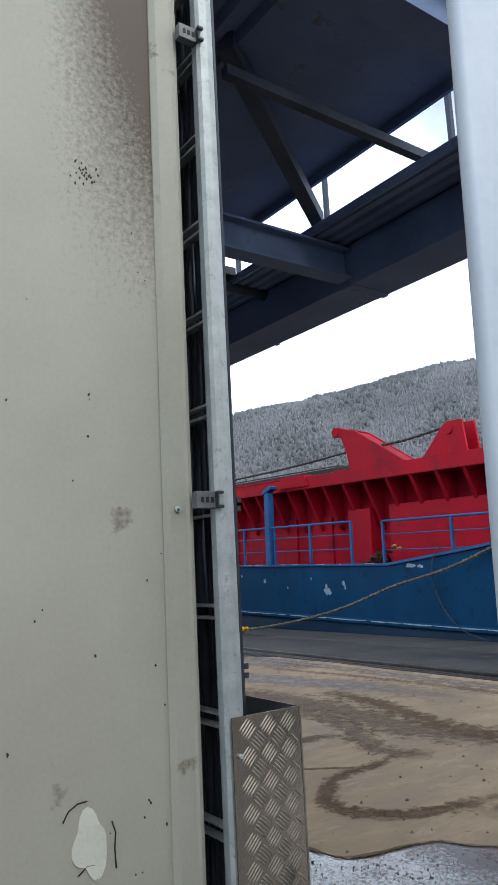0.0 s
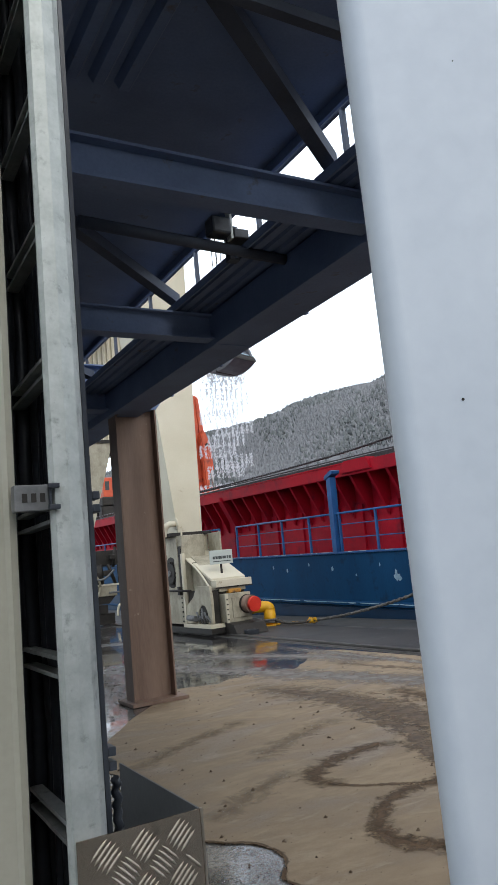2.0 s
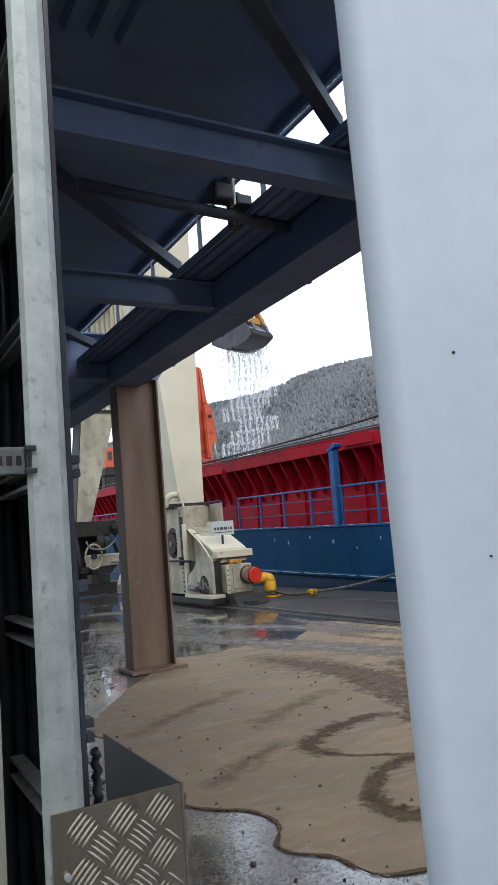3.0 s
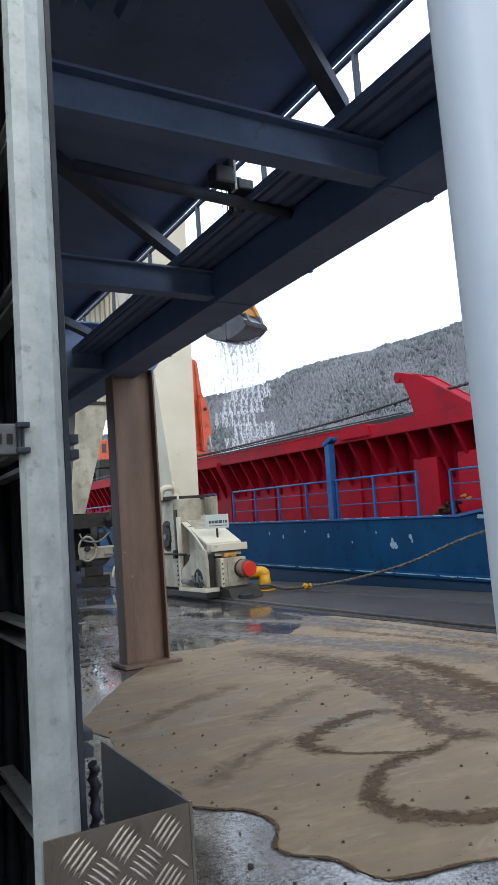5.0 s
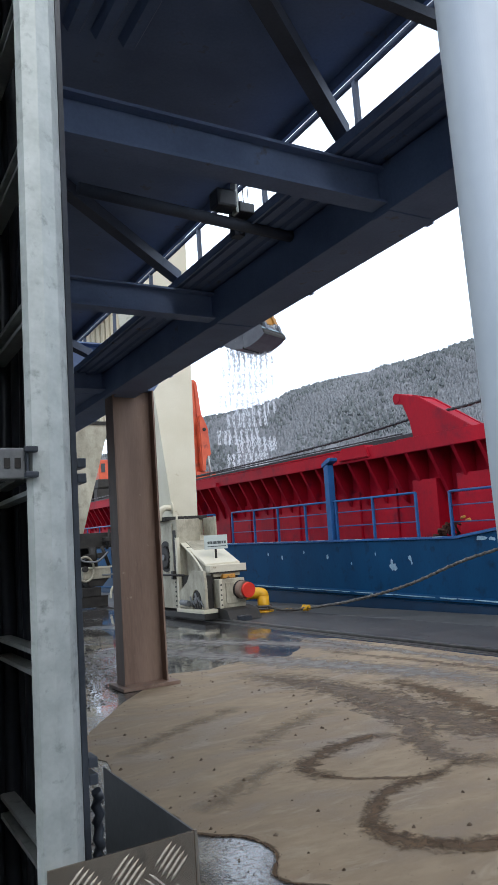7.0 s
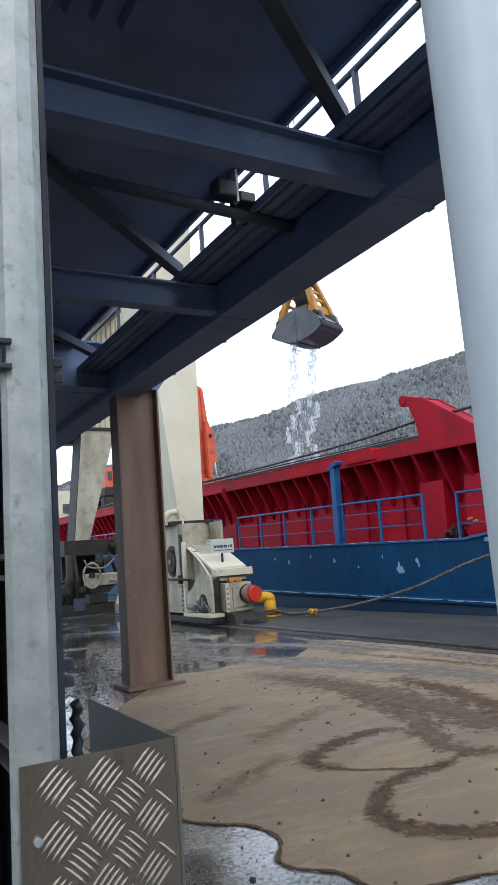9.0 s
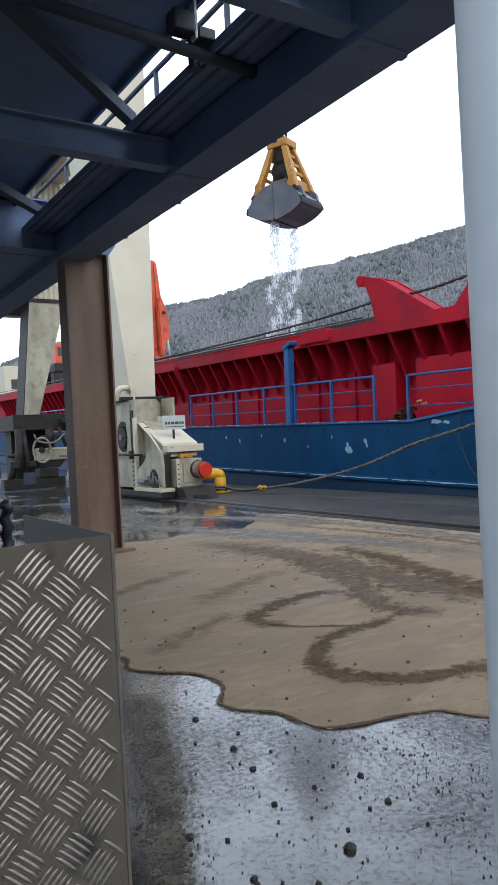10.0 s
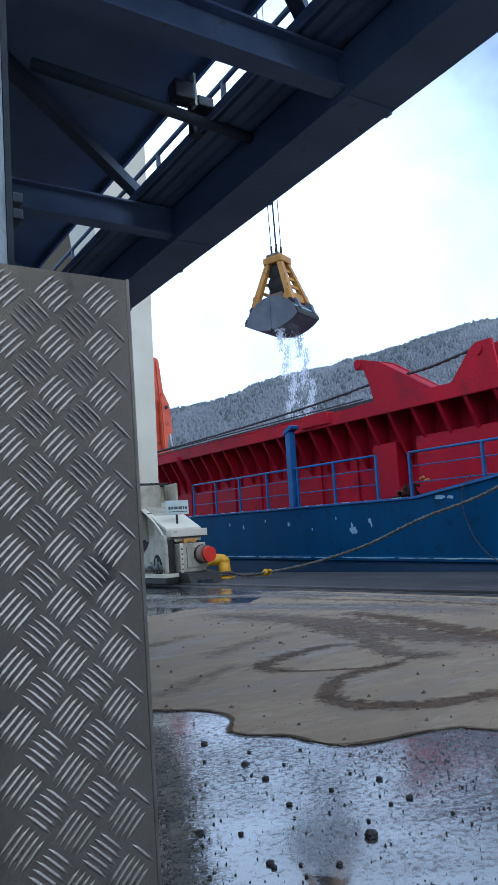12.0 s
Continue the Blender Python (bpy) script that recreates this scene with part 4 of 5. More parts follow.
part("end_panel", bx(13.45, CW, 6.5, 13.05, 1.56, 3.1, 0.015), RED, ship)


def cheek_fin(name, outline, slope, label):
    """A stopper fin: two cheek plates with a recessed plate along the sloping back."""
    f = part(name, pr(outline, "x", 13.12, 13.2, bev=0.012), RED, ship, label)
    part("far_cheek", pr(outline, "x", 13.56, 13.64, bev=0.012), RED, f)
    (ya, za), (yb, zb) = slope
    part("back_plate", pr([(ya, za - 0.05), (yb, zb - 0.05), (yb, zb - 0.1), (ya, za - 0.1)], "x", 13.2, 13.56), RED, f)
    part("foot_weld", bx(13.1, 13.66, min(y for y, z in outline), max(y for y, z in outline), 4.07, 4.095, 0.008), RED, f)
    return f


fin = cheek_fin("chain_fin", [(14.62, 5.18), (14.62, 5.0), (14.32, 4.95), (14.12, 4.5), (14.03, 4.085), (12.13, 4.085), (13.72, 5.03), (13.86, 5.07), (14.3, 5.2), (14.5, 5.26)], ((12.13, 4.12), (13.72, 5.05)), "red chain stopper fin")
part("nose_roller", tb((13.1, 14.5, 5.13), (13.66, 14.5, 5.13), 0.125, 16), RED, fin)
cheek_fin("second_fin", [(11.55, 4.085), (10.95, 4.72), (10.8, 4.8), (10.4, 4.8), (10.3, 4.085)], ((11.55, 4.12), (10.95, 4.75)), "red chain stopper fin")
part("fin_boss", tb((13.08, 10.75, 4.62), (13.14, 10.75, 4.62), 0.11, 14), RED, ship)


def chain(points, r):
    """Links along a line, every second one turned on edge."""
    bm = bmesh.new()
    line = smooth_line(points, 10)
    for i in range(0, len(line) - 1):
        a, b = line[i], line[i + 1]
        m, d = (a + b) / 2, (b - a)
        tube(bm, m - d * 0.62, m + d * 0.62, r * (1.35 if i % 2 else 0.85), 6)
    return bm


def twisted(points, r, step=0.13):
    """A thick laid rope: three strands wound round a line."""
    line = smooth_line(points, 40)
    bm = bmesh.new()
    run = 0.0
    prev = line[0]
    kept = [line[0]]
    for q in line[1:]:
        run += (q - prev).length
        prev = q
        if run > step * 0.5:
            kept.append(q)
            run = 0.0
    for i, (a, b) in enumerate(zip(kept, kept[1:])):
        lift = Vector((0, 0, r * 0.22 * (1 if i % 2 else -1)))
        tube(bm, a + lift, b - lift, r * 0.8, 6, r2=r * 1.05)
    return bm


part("chain", chain([(13.3, 13.05, 4.58), (13.3, 12.2, 4.60), (13.3, 11.0, 4.72)], 0.03), WIRE, ship, "black chain")
part("hatch_wire", twisted([(13.2, 14.15, 4.56), (13.2, 17, 4.42), (13.2, 22, 4.33), (13.2, 30, 4.3), (13.2, 45, 4.3)], 0.036), WIRE, ship, "black wire rope")
part("thin_wire", pipe([(13.2, 14.5, 4.24), (13.2, 62, 4.34)], 0.02), WIRE, ship)


def ship_rail(ys, z0, top, x=12.66):
    rail = part("guard_rail", tb((x, ys[0], z0 + top), (x, ys[-1], z0 + top), 0.03), RAILBLUE, ship, "blue painted guard rail")
    for h in (0.35, 0.7):
        part("rail_wire", tb((x, ys[0], z0 + top * h), (x, ys[-1], z0 + top * h), 0.014), RAILBLUE, rail)
    for y in ys:
        part("rail_post", bx(x - 0.03, x + 0.03, y - 0.03, y + 0.03, z0, z0 + top, 0.006), RAILBLUE, rail)


ship_rail([13.62, 15.2, 16.75, 18.25, 19.75, 21.2, 22.7], 1.67, 1.04)
ship_rail([24.0, 25.5, 27.0, 28.5, 30, 31.5, 33, 35, 37, 39, 41], 1.67, 1.04)
ship_rail([12.53, 10.5, 8.5], 1.62, 1.04)
davit = part("davit_post", bx(12.55, 12.75, 16.86, 17.06, 1.62, 3.72, 0.015), RAILBLUE, ship, "blue steel davit post")
part("davit_head", pr([(17.1, 3.66), (16.72, 3.80), (16.70, 3.88), (16.78, 3.9), (17.1, 3.76)], "x", 12.52, 12.78), RAILBLUE, davit)
rng_n = random.Random(31)
part("net_heap", pipe([(12.95 + rng_n.uniform(-0.14, 0.14), 13.35 - 0.016 * i + rng_n.uniform(-0.08, 0.08), 1.66 + (0.12 + 0.34 * i / 44) * rng_n.random()) for i in range(44)], 0.035, 6), mat("brown_net", (0.06, 0.02, 0.012), (0.13, 0.05, 0.03), 0.9, 0, 12, 90, 0.4), ship, "heap of dark brown netting")
for z, y in ((2.06, 12.35), (2.0, 12.2)):
    part("shackle", tb((12.75, y, z), (12.75, y - 0.12, z + 0.03), 0.03, 8), OCHRE, ship)
house = part("deckhouse", bx(15, 20, 56, 61, 1.5, 6.6, 0.02), BEIGE, ship, "pale deckhouse")
for k in range(4):
    part("deckhouse_window", bx(15.5 + k * 1.1, 16.2 + k * 1.1, 55.97, 56.02, 4.9, 5.6), GLASS, house)

deck_crane = thing("ship_crane", (16.2, 31.2, 1.0), "orange hydraulic crane standing on the ship", "crane")
part("boom", pr([(15.0, 5.0), (14.9, 9.5), (15.5, 9.72), (15.7, 9.6), (15.92, 7.4), (15.8, 5.0)], "y", 30.9, 31.4, bev=0.04), ORANGE, deck_crane)
part("stick", pr([(15.55, 5.3), (15.5, 7.6), (15.68, 8.0), (15.97, 7.35), (16.06, 6.05), (15.8, 5.9), (15.75, 5.3)], "y", 30.55, 30.88, bev=0.05), ORANGE, deck_crane)
part("boom_rib", pr([(15.6, 7.6), (15.52, 9.5), (15.6, 9.5), (15.78, 7.6)], "y", 30.84, 30.9), ORANGE, deck_crane)
part("pivot_pin", tb((15.76, 30.5, 7.25), (15.76, 31.0, 7.25), 0.08, 16), GRIME_SHADE, deck_crane)
part("ram", tb((15.9, 30.6, 6.1), (15.99, 30.6, 5.1), 0.05), GALV, deck_crane)
part("pedestal", bx(15.3, 16.3, 30.7, 31.9, 1.0, 5.3, 0.04), ORANGE, deck_crane)
digger = thing("excavator", (16, 45.3, 4.2), "orange excavator cab with dark undercarriage on the hatch edge", "excavator")
part("cab", bx(15.2, 16.5, 44.3, 45.9, 6.5, 7.75, 0.06), ORANGE, digger)
for x in (15.32, 15.78, 16.18):
    part("cab_window", bx(x, x + 0.26, 44.27, 44.32, 6.95, 7.5), GLASS, digger)
part("body", bx(15.0, 17.4, 44.0, 46.8, 5.95, 6.5, 0.08), GRIME_SHADE, digger)
for y in (43.9, 46.2):
    part("crawler", pr([(y, 5.1), (y + 0.15, 5.0), (y + 0.55, 5.0), (y + 0.7, 5.1), (y + 0.7, 5.9), (y, 5.9)], "x", 14.9, 17.5, bev=0.04), GRIME_SHADE, digger)
hatch = thing("hatch_cover_stack", (15.6, 46, 4.2), "pale stacked hatch covers on the ship", "hatch cover")
for k in range(3):
    part("cover", bx(14.2, 17.8, 42.6, 49.0, 4.26 + 0.25 * k, 4.26 + 0.25 * k + 0.2, 0.02), BEIGE if k % 2 else GRABSTEEL, hatch)

# ---- quay crane ----
crane = thing("portal_crane", (9, 20, 0), "beige portal crane with tapered legs on rail bogies", "crane")
part("leg", hull8(bmesh.new(), ((9.02, 19.3, 2.68), (9.76, 19.3, 2.68), (9.76, 20.6, 2.68), (9.02, 20.6, 2.68)), ((7.9, 19.3, 13), (9.95, 19.3, 13), (9.95, 21.4, 13), (7.9, 21.4, 13))), BEIGE, crane)
far_leg = part("far_leg", hull8(bmesh.new(), ((7.97, 26.0, 2.6), (8.5, 26.0, 2.6), (8.5, 26.9, 2.6), (7.97, 26.9, 2.6)), ((8.36, 26.0, 6.5), (9.6, 26.0, 6.5), (9.6, 26.9, 6.5), (8.36, 26.9, 6.5))), BOGIE, crane)
# Dark sheet over the leg's left side, standing in for its shade.
part("leg_side_shade", hull8(bmesh.new(), ((7.94, 26.0, 2.6), (7.965, 26.0, 2.6), (7.965, 26.95, 2.6), (7.94, 26.95, 2.6)), ((8.33, 26.0, 6.5), (8.355, 26.0, 6.5), (8.355, 26.95, 6.5), (8.33, 26.95, 6.5))), GRIME_SHADE, far_leg, "side of the leg with its shade painted dark")
wall = part("machine_house", bx(7.2, 11, 26.2, 30, 6.62, 12), BEIGE, crane, "beige corrugated machine house")
for k in range(20):
    part("corrugation", pr([(7.2 + k * 0.19, 26.2), (7.23 + k * 0.19, 26.14), (7.31 + k * 0.19, 26.14), (7.34 + k * 0.19, 26.2)], "z", 6.62, 12), BEIGE, wall)
part("house_sill", bx(7.2, 11, 25.95, 28.8, 6.5, 6.62), GRIME_SHADE, crane)
part("portal_beam", bx(8.0, 9.8, 21.4, 26.2, 10.8, 12.5, 0.03), BEIGE, crane)
flange = part("leg_flange", bx(8.6, 9.86, 18.9, 20.7, 2.58, 2.68, 0.01), GRIME_SHADE, crane)
for k in range(9):
    part("flange_bolt", tb((8.66 + k * 0.14, 18.89, 2.60), (8.66 + k * 0.14, 18.85, 2.60), 0.03, 6), GRIME_SHADE, flange)
part("flange_box", bx(9.0, 9.75, 18.95, 20.5, 2.12, 2.58, 0.02), BOGIE, crane)
bogie = part("bogie", bx(8.74, 9.42, 18.5, 20.7, 0.28, 2.58, 0.02), BOGIE, crane, "beige rail bogie with greasy running gear")
part("sloped_housing", pr([(18.5, 0.3), (18.5, 2.0), (17.1, 1.28), (16.98, 1.28), (16.98, 1.05), (17.42, 1.05), (17.42, 0.3)], "x", 8.98, 9.72), BOGIE, bogie)
part("cover_plate", pr([(18.92, 2.14), (17.16, 1.38), (17.16, 1.32), (18.92, 2.07)], "x", 8.86, 9.84, bev=0.01), BEIGE, bogie, "clean pale sloping cover plate")
part("cover_joint", pr([(18.2, 1.835), (18.17, 1.82), (18.17, 1.81), (18.2, 1.825)], "x", 8.858, 9.842), GRIME_SHADE, bogie)
part("cover_lip", bx(8.88, 9.9, 16.95, 17.2, 1.16, 1.34, 0.012), BEIGE, bogie)
part("lip_joint", bx(8.87, 9.91, 16.94, 16.952, 1.13, 1.165), GRIME_SHADE, bogie)
# Dark block that paints the shade inside the recess.
part("recess_shade", bx(9.0, 9.7, 17.05, 17.15, 0.98, 1.16), GRIME_SHADE, bogie)
part("recess_box", bx(9.2, 9.55, 16.9, 17.1, 1.0, 1.1, 0.02), OCHRE, bogie, "rust brown valve box")
motor = part("motor_box", bx(9.0, 9.7, 16.72, 17.4, 0.3, 0.99, 0.02), BOGIE, bogie)
part("access_plate", bx(9.16, 9.6, 16.69, 16.72, 0.4, 0.9, 0.008), BOGIE, motor)
part("corner_strip", bx(8.985, 9.06, 16.695, 16.74, 0.3, 1.0, 0.006), BEIGE, motor)
part("motor_barrel", tb((9.52, 16.95, 0.72), (9.60, 16.5, 0.70), 0.215, 20), BROWN, motor, "rusty brown motor barrel")
part("barrel_band", tb((9.56, 16.7, 0.71), (9.565, 16.66, 0.71), 0.228, 20), GRIME_SHADE, motor)
part("red_cap", tb((9.63, 16.5, 0.70), (9.64, 16.41, 0.69), 0.185, 20), REDCAP, motor, "round red end cap")
for k in range(5):
    part("bolt_head", tb((9.02, 16.69, 0.38 + 0.12 * k), (9.02, 16.67, 0.38 + 0.12 * k), 0.02, 6), GRIME_SHADE, motor)
arch = [(17.42 + 0.27 * math.cos(a), 0.46 + 0.3 * math.sin(a)) for a in [math.pi * k / 10 for k in range(11)]]
side_plate = part("arched_side_plate", pr([(18.42, 0.3), (18.42, 0.72), (17.95, 0.95), (17.72, 1.22), (16.98, 1.22), (16.93, 0.95), (16.93, 0.3), (17.15, 0.3)] + arch[::-1] + [(17.69, 0.3)], "x", 8.7, 8.77), BOGIE, bogie)
# Dark backing for the shade seen through the arch.
part("arch_shade", bx(8.8, 8.96, 17.0, 18.45, 0.3, 1.1), GRIME_SHADE, bogie)
part("arch_wheel", tb((8.72, 17.48, 0.5), (8.79, 17.48, 0.5), 0.24, 20), GRIME_SHADE, bogie)
part("wheel_hub", tb((8.69, 17.48, 0.5), (8.72, 17.48, 0.5), 0.08, 12), DGALV, bogie)
for k in range(5):
    part("linkage", tb((8.69, 17.02 + 0.16 * k, 0.33), (8.67, 17.14 + 0.15 * k, 0.5 + 0.09 * (k % 3)), 0.022, 6), DGALV, bogie)
part("brake_cylinder", tb((8.64, 17.75, 0.42), (8.64, 18.2, 0.44), 0.075, 12), DGALV, bogie)
part("lower_side_plate", bx(8.7, 8.74, 18.52, 20.3, 0.26, 1.12, 0.008), BOGIE, bogie)
part("upper_side_plate", bx(8.7, 8.74, 18.75, 19.0, 1.14, 2.5, 0.008), BOGIE, bogie)
part("corner_post", bx(8.69, 8.78, 18.45, 18.56, 0.28, 2.1, 0.01), BEIGE, bogie)
for k in range(7):
    part("bolt_head", tb((8.69, 18.62, 0.34 + 0.12 * k), (8.67, 18.62, 0.34 + 0.12 * k), 0.024, 6), GRIME_SHADE, bogie)
# Dark disc laid on the side as the shaded gear opening.
part("gear_opening_shade", tb((8.725, 19.3, 1.62), (8.745, 19.3, 1.62), 0.42, 24), GRIME_SHADE, bogie)
gear = part("greasy_gear", tb((8.66, 19.25, 1.6), (8.725, 19.25, 1.6), 0.27, 20), GRIME_SHADE, bogie)
for k in range(16):
    a = 2 * math.pi * k / 16
    y, z = 19.25 + 0.29 * math.cos(a), 1.6 + 0.29 * math.sin(a)
    part("gear_tooth", bx(8.67, 8.72, y - 0.025, y + 0.025, z - 0.025, z + 0.025), GRIME_SHADE, gear)
part("gear_hub", tb((8.62, 19.25, 1.6), (8.66, 19.25, 1.6), 0.08, 12), DGALV, gear)
# Dark strip laid on the surface as a shaded gap.
part("gap_shade", bx(8.715, 8.742, 18.58, 18.74, 1.14, 2.3, 0.005), GRIME_SHADE, bogie)
part("drive_shaft", tb((8.62, 17.9, 1.12), (8.62, 20.2, 1.16), 0.03, 8), GRIME_SHADE, bogie)
part("shaft_bracket", bx(8.6, 8.7, 18.58, 18.7, 1.02, 1.24, 0.01), GRIME_SHADE, bogie)
part("side_sill", bx(8.6, 9.0, 16.86, 18.45, 0.2, 0.29, 0.01), BEIGE, bogie, "pale sill plate")
# Dark band in place of the shadow under the sill.
part("sill_shade", bx(8.62, 9.72, 16.86, 20.75, 0.06, 0.2, 0.01), GRIME_SHADE, bogie)
part("rail_plough", pr([(16.85, 0.04), (16.25, 0.02), (16.42, 0.26), (16.85, 0.32)], "x", 9.0, 9.85), GRIME_SHADE, bogie)
part("plough_shoe", bx(9.2, 9.5, 16.1, 16.4, 0.01, 0.12, 0.01), RUBBER, bogie)
part("far_leg_rib", bx(9.72, 9.78, 18.2, 18.9, 2.06, 2.6, 0.01), BOGIE, bogie)
part("white_hose", pipe(smooth_line([(8.93, 18.87, 2.72), (8.9, 18.84, 2.45), (8.86, 18.8, 2.1), (8.84, 18.4, 1.9), (8.82, 17.8, 1.62), (8.82, 17.35, 1.3), (8.8, 17.15, 1.12)], 6), 0.026), BEIGE, bogie, "pale hose")
part("pipe_elbow", pipe(smooth_line([(8.55, 19.2, 2.6), (8.56, 19.15, 2.8), (8.66, 19.1, 2.92), (8.86, 19.12, 2.93)], 6), 0.085, 12), BEIGE, bogie)
part("pipe_flange", tb((8.86, 19.12, 2.93), (8.9, 19.12, 2.93), 0.17, 16), BEIGE, bogie)

far_bogie = part("far_bogie", bx(7.6, 9.9, 26.05, 28.6, 2.07, 2.6, 0.02), GRIME_SHADE, crane, "dark greasy rail bogie")
part("running_beam", bx(7.9, 9.2, 27.6, 28.4, 0.3, 2.07), GRIME_SHADE, far_bogie)
part("bogie_skirt", bx(7.1, 9.2, 25.7, 26.1, 0.04, 0.42, 0.02), GRIME_SHADE, far_bogie)
part("bogie_box", bx(8.36, 9.35, 25.75, 26.5, 1.0, 1.42, 0.02), BOGIE, far_bogie)
part("box_belly", pr([(8.42, 1.0), (9.3, 1.0), (9.05, 0.74), (8.6, 0.74)], "y", 25.8, 26.4), GRIME_SHADE, far_bogie)
part("box_lip", bx(8.3, 9.42, 25.72, 25.8, 1.36, 1.42), BEIGE, far_bogie)
part("low_box", bx(8.3, 8.95, 25.65, 26.2, 0.42, 0.72, 0.02), GRIME_SHADE, far_bogie)
part("low_plate", bx(7.75, 8.15, 25.66, 25.72, 0.2, 0.62, 0.01), DARKSTEEL, far_bogie)
part("handwheel", pipe([(8.42 + 0.3 * math.cos(a), 25.66, 1.36 + 0.42 * math.sin(a)) for a in [2 * math.pi * k / 20 for k in range(21)]], 0.04), BOGIE, far_bogie)
part("handwheel_hub", tb((8.42, 25.6, 1.36), (8.42, 25.8, 1.36), 0.1, 12), GRIME_SHADE, far_bogie)
for (xa, za), (xb, zb), r in (((7.35, 0.4), (7.75, 1.6), 0.1), ((7.7, 0.4), (7.72, 2.1), 0.13), ((8.05, 0.5), (7.85, 2.1), 0.09), ((7.3, 1.2), (8.1, 1.25), 0.06), ((9.1, 2.1), (9.35, 1.42), 0.06), ((8.75, 2.1), (8.8, 1.4), 0.14), ((9.4, 2.7), (9.3, 2.0), 0.05), ((9.5, 2.1), (9.55, 1.2), 0.08)):
    part("strut", tb((xa, 25.85, za), (xb, 25.9, zb), r, 10), GRIME_SHADE, far_bogie)
for x, z, w in ((8.6, 1.75, 0.14), (9.0, 1.8, 0.12), (7.5, 0.9, 0.16), (8.1, 0.9, 0.13), (9.25, 2.35, 0.1)):
    part("gear_lump", bx(x - w, x + w, 25.7, 26.0, z - w * 0.8, z + w * 0.8, 0.03), GRIME_SHADE, far_bogie)
part("gear_pipe", pipe(smooth_line([(8.15, 25.6, 1.9), (8.3, 25.55, 1.65), (8.8, 25.5, 1.6), (9.2, 25.5, 1.9)], 6), 0.035), DGALV, far_bogie)
part("bogie_hose", pipe(smooth_line([(9.25, 25.6, 0.3), (9.32, 25.6, 0.62), (9.5, 25.6, 0.7), (9.62, 25.6, 0.45), (9.6, 25.6, 0.2)], 6), 0.045), BEIGE, far_bogie)
part("cable_pipe", tb((9.0, 25.6, 1.12), (10.2, 25.7, 1.1), 0.035), DGALV, far_bogie)

sign = thing("notice_board", (9.33, 17.42, 1.3), "small grey-green notice board on a short post", "sign")
board = part("board", bx(9.0, 9.65, 17.40, 17.43, 1.73, 2.085, 0.004), SIGN, sign)
part("post", bx(9.3, 9.35, 17.43, 17.46, 1.3, 1.9), GRIME_SHADE, sign)
for k, (a, b) in enumerate(((9.08, 9.14), (9.16, 9.22), (9.24, 9.34), (9.36, 9.46), (9.48, 9.52), (9.54, 9.6))):
    part("lettering", bx(a, b, 17.394, 17.3995, 1.86, 1.93), DARKTEXT, board)
part("lettering", bx(9.08, 9.6, 17.394, 17.3995, 1.79, 1.81), DARKTEXT, board)

bollard = thing("bollard", (10.68, 17.68, 0), "yellow painted mooring bollard with a rope round it", "bollard")
part("stem", tb((10.72, 17.62, 0.0), (10.72, 17.62, 0.42), 0.17, 18, r2=0.15), YELLOW, bollard)
part("head", pipe(smooth_line([(10.72, 17.62, 0.36), (10.72, 17.63, 0.46), (10.62, 17.7, 0.5), (10.4, 17.82, 0.5), (10.3, 17.86, 0.48)], 5), 0.15, 14), YELLOW, bollard)
part("foot", tb((10.72, 17.62, 0.0), (10.72, 17.62, 0.04), 0.26, 18), YELLOW, bollard)
for z in (0.10, 0.16):
    part("rope_turn", pipe([(10.72 + 0.2 * math.cos(a), 17.62 + 0.2 * math.sin(a), z) for a in [2 * math.pi * k / 20 for k in range(21)]], 0.03), ROPE, bollard)

moor = thing("mooring_rope", (11, 16, 0.1), "brown mooring rope slung from bollard to ship", "rope")
part("line", pipe(smooth_line([(10.75, 17.4, 0.14), (10.86, 16.8, 0.07), (11.0, 16.05, 0.13), (11.35, 14.72, 0.30), (11.65, 13.05, 0.65), (12.0, 11.66, 1.13), (12.4, 10.27, 1.52), (12.64, 8.6, 2.18)], 8), 0.03), ROPE, moor)
part("lay", twisted([(10.75, 17.4, 0.14), (10.86, 16.8, 0.07), (11.0, 16.05, 0.13), (11.35, 14.72, 0.30), (11.65, 13.05, 0.65), (12.0, 11.66, 1.13), (12.4, 10.27, 1.52), (12.64, 8.6, 2.18)], 0.036, 0.16), ROPE, moor)
rng_k = random.Random(2)
part("splice", pipe([(11.0 + rng_k.uniform(-0.06, 0.06), 16.2 - 0.014 * i, 0.14 + rng_k.uniform(-0.05, 0.06)) for i in range(24)], 0.03, 6), YELLOW, moor, "frayed yellow splice")
part("loose_end", pipe(smooth_line([(10.9, 17.2, 0.06), (11.2, 16.9, 0.05), (11.3, 16.4, 0.05), (11.05, 16.1, 0.08)], 6), 0.022), YELLOW, moor)
hose = thing("hanging_line", (12.55, 10.9, 1.0), "thin grey line hanging down the hull side", "rope")
part("line", pipe(smooth_line([(12.62, 10.75, 1.95), (12.5, 10.9, 1.7), (12.5, 10.95, 1.2), (12.5, 10.7, 0.6), (12.45, 10.2, 0.2), (12.4, 9.6, 0.04)], 8), 0.011), WIRE, hose)

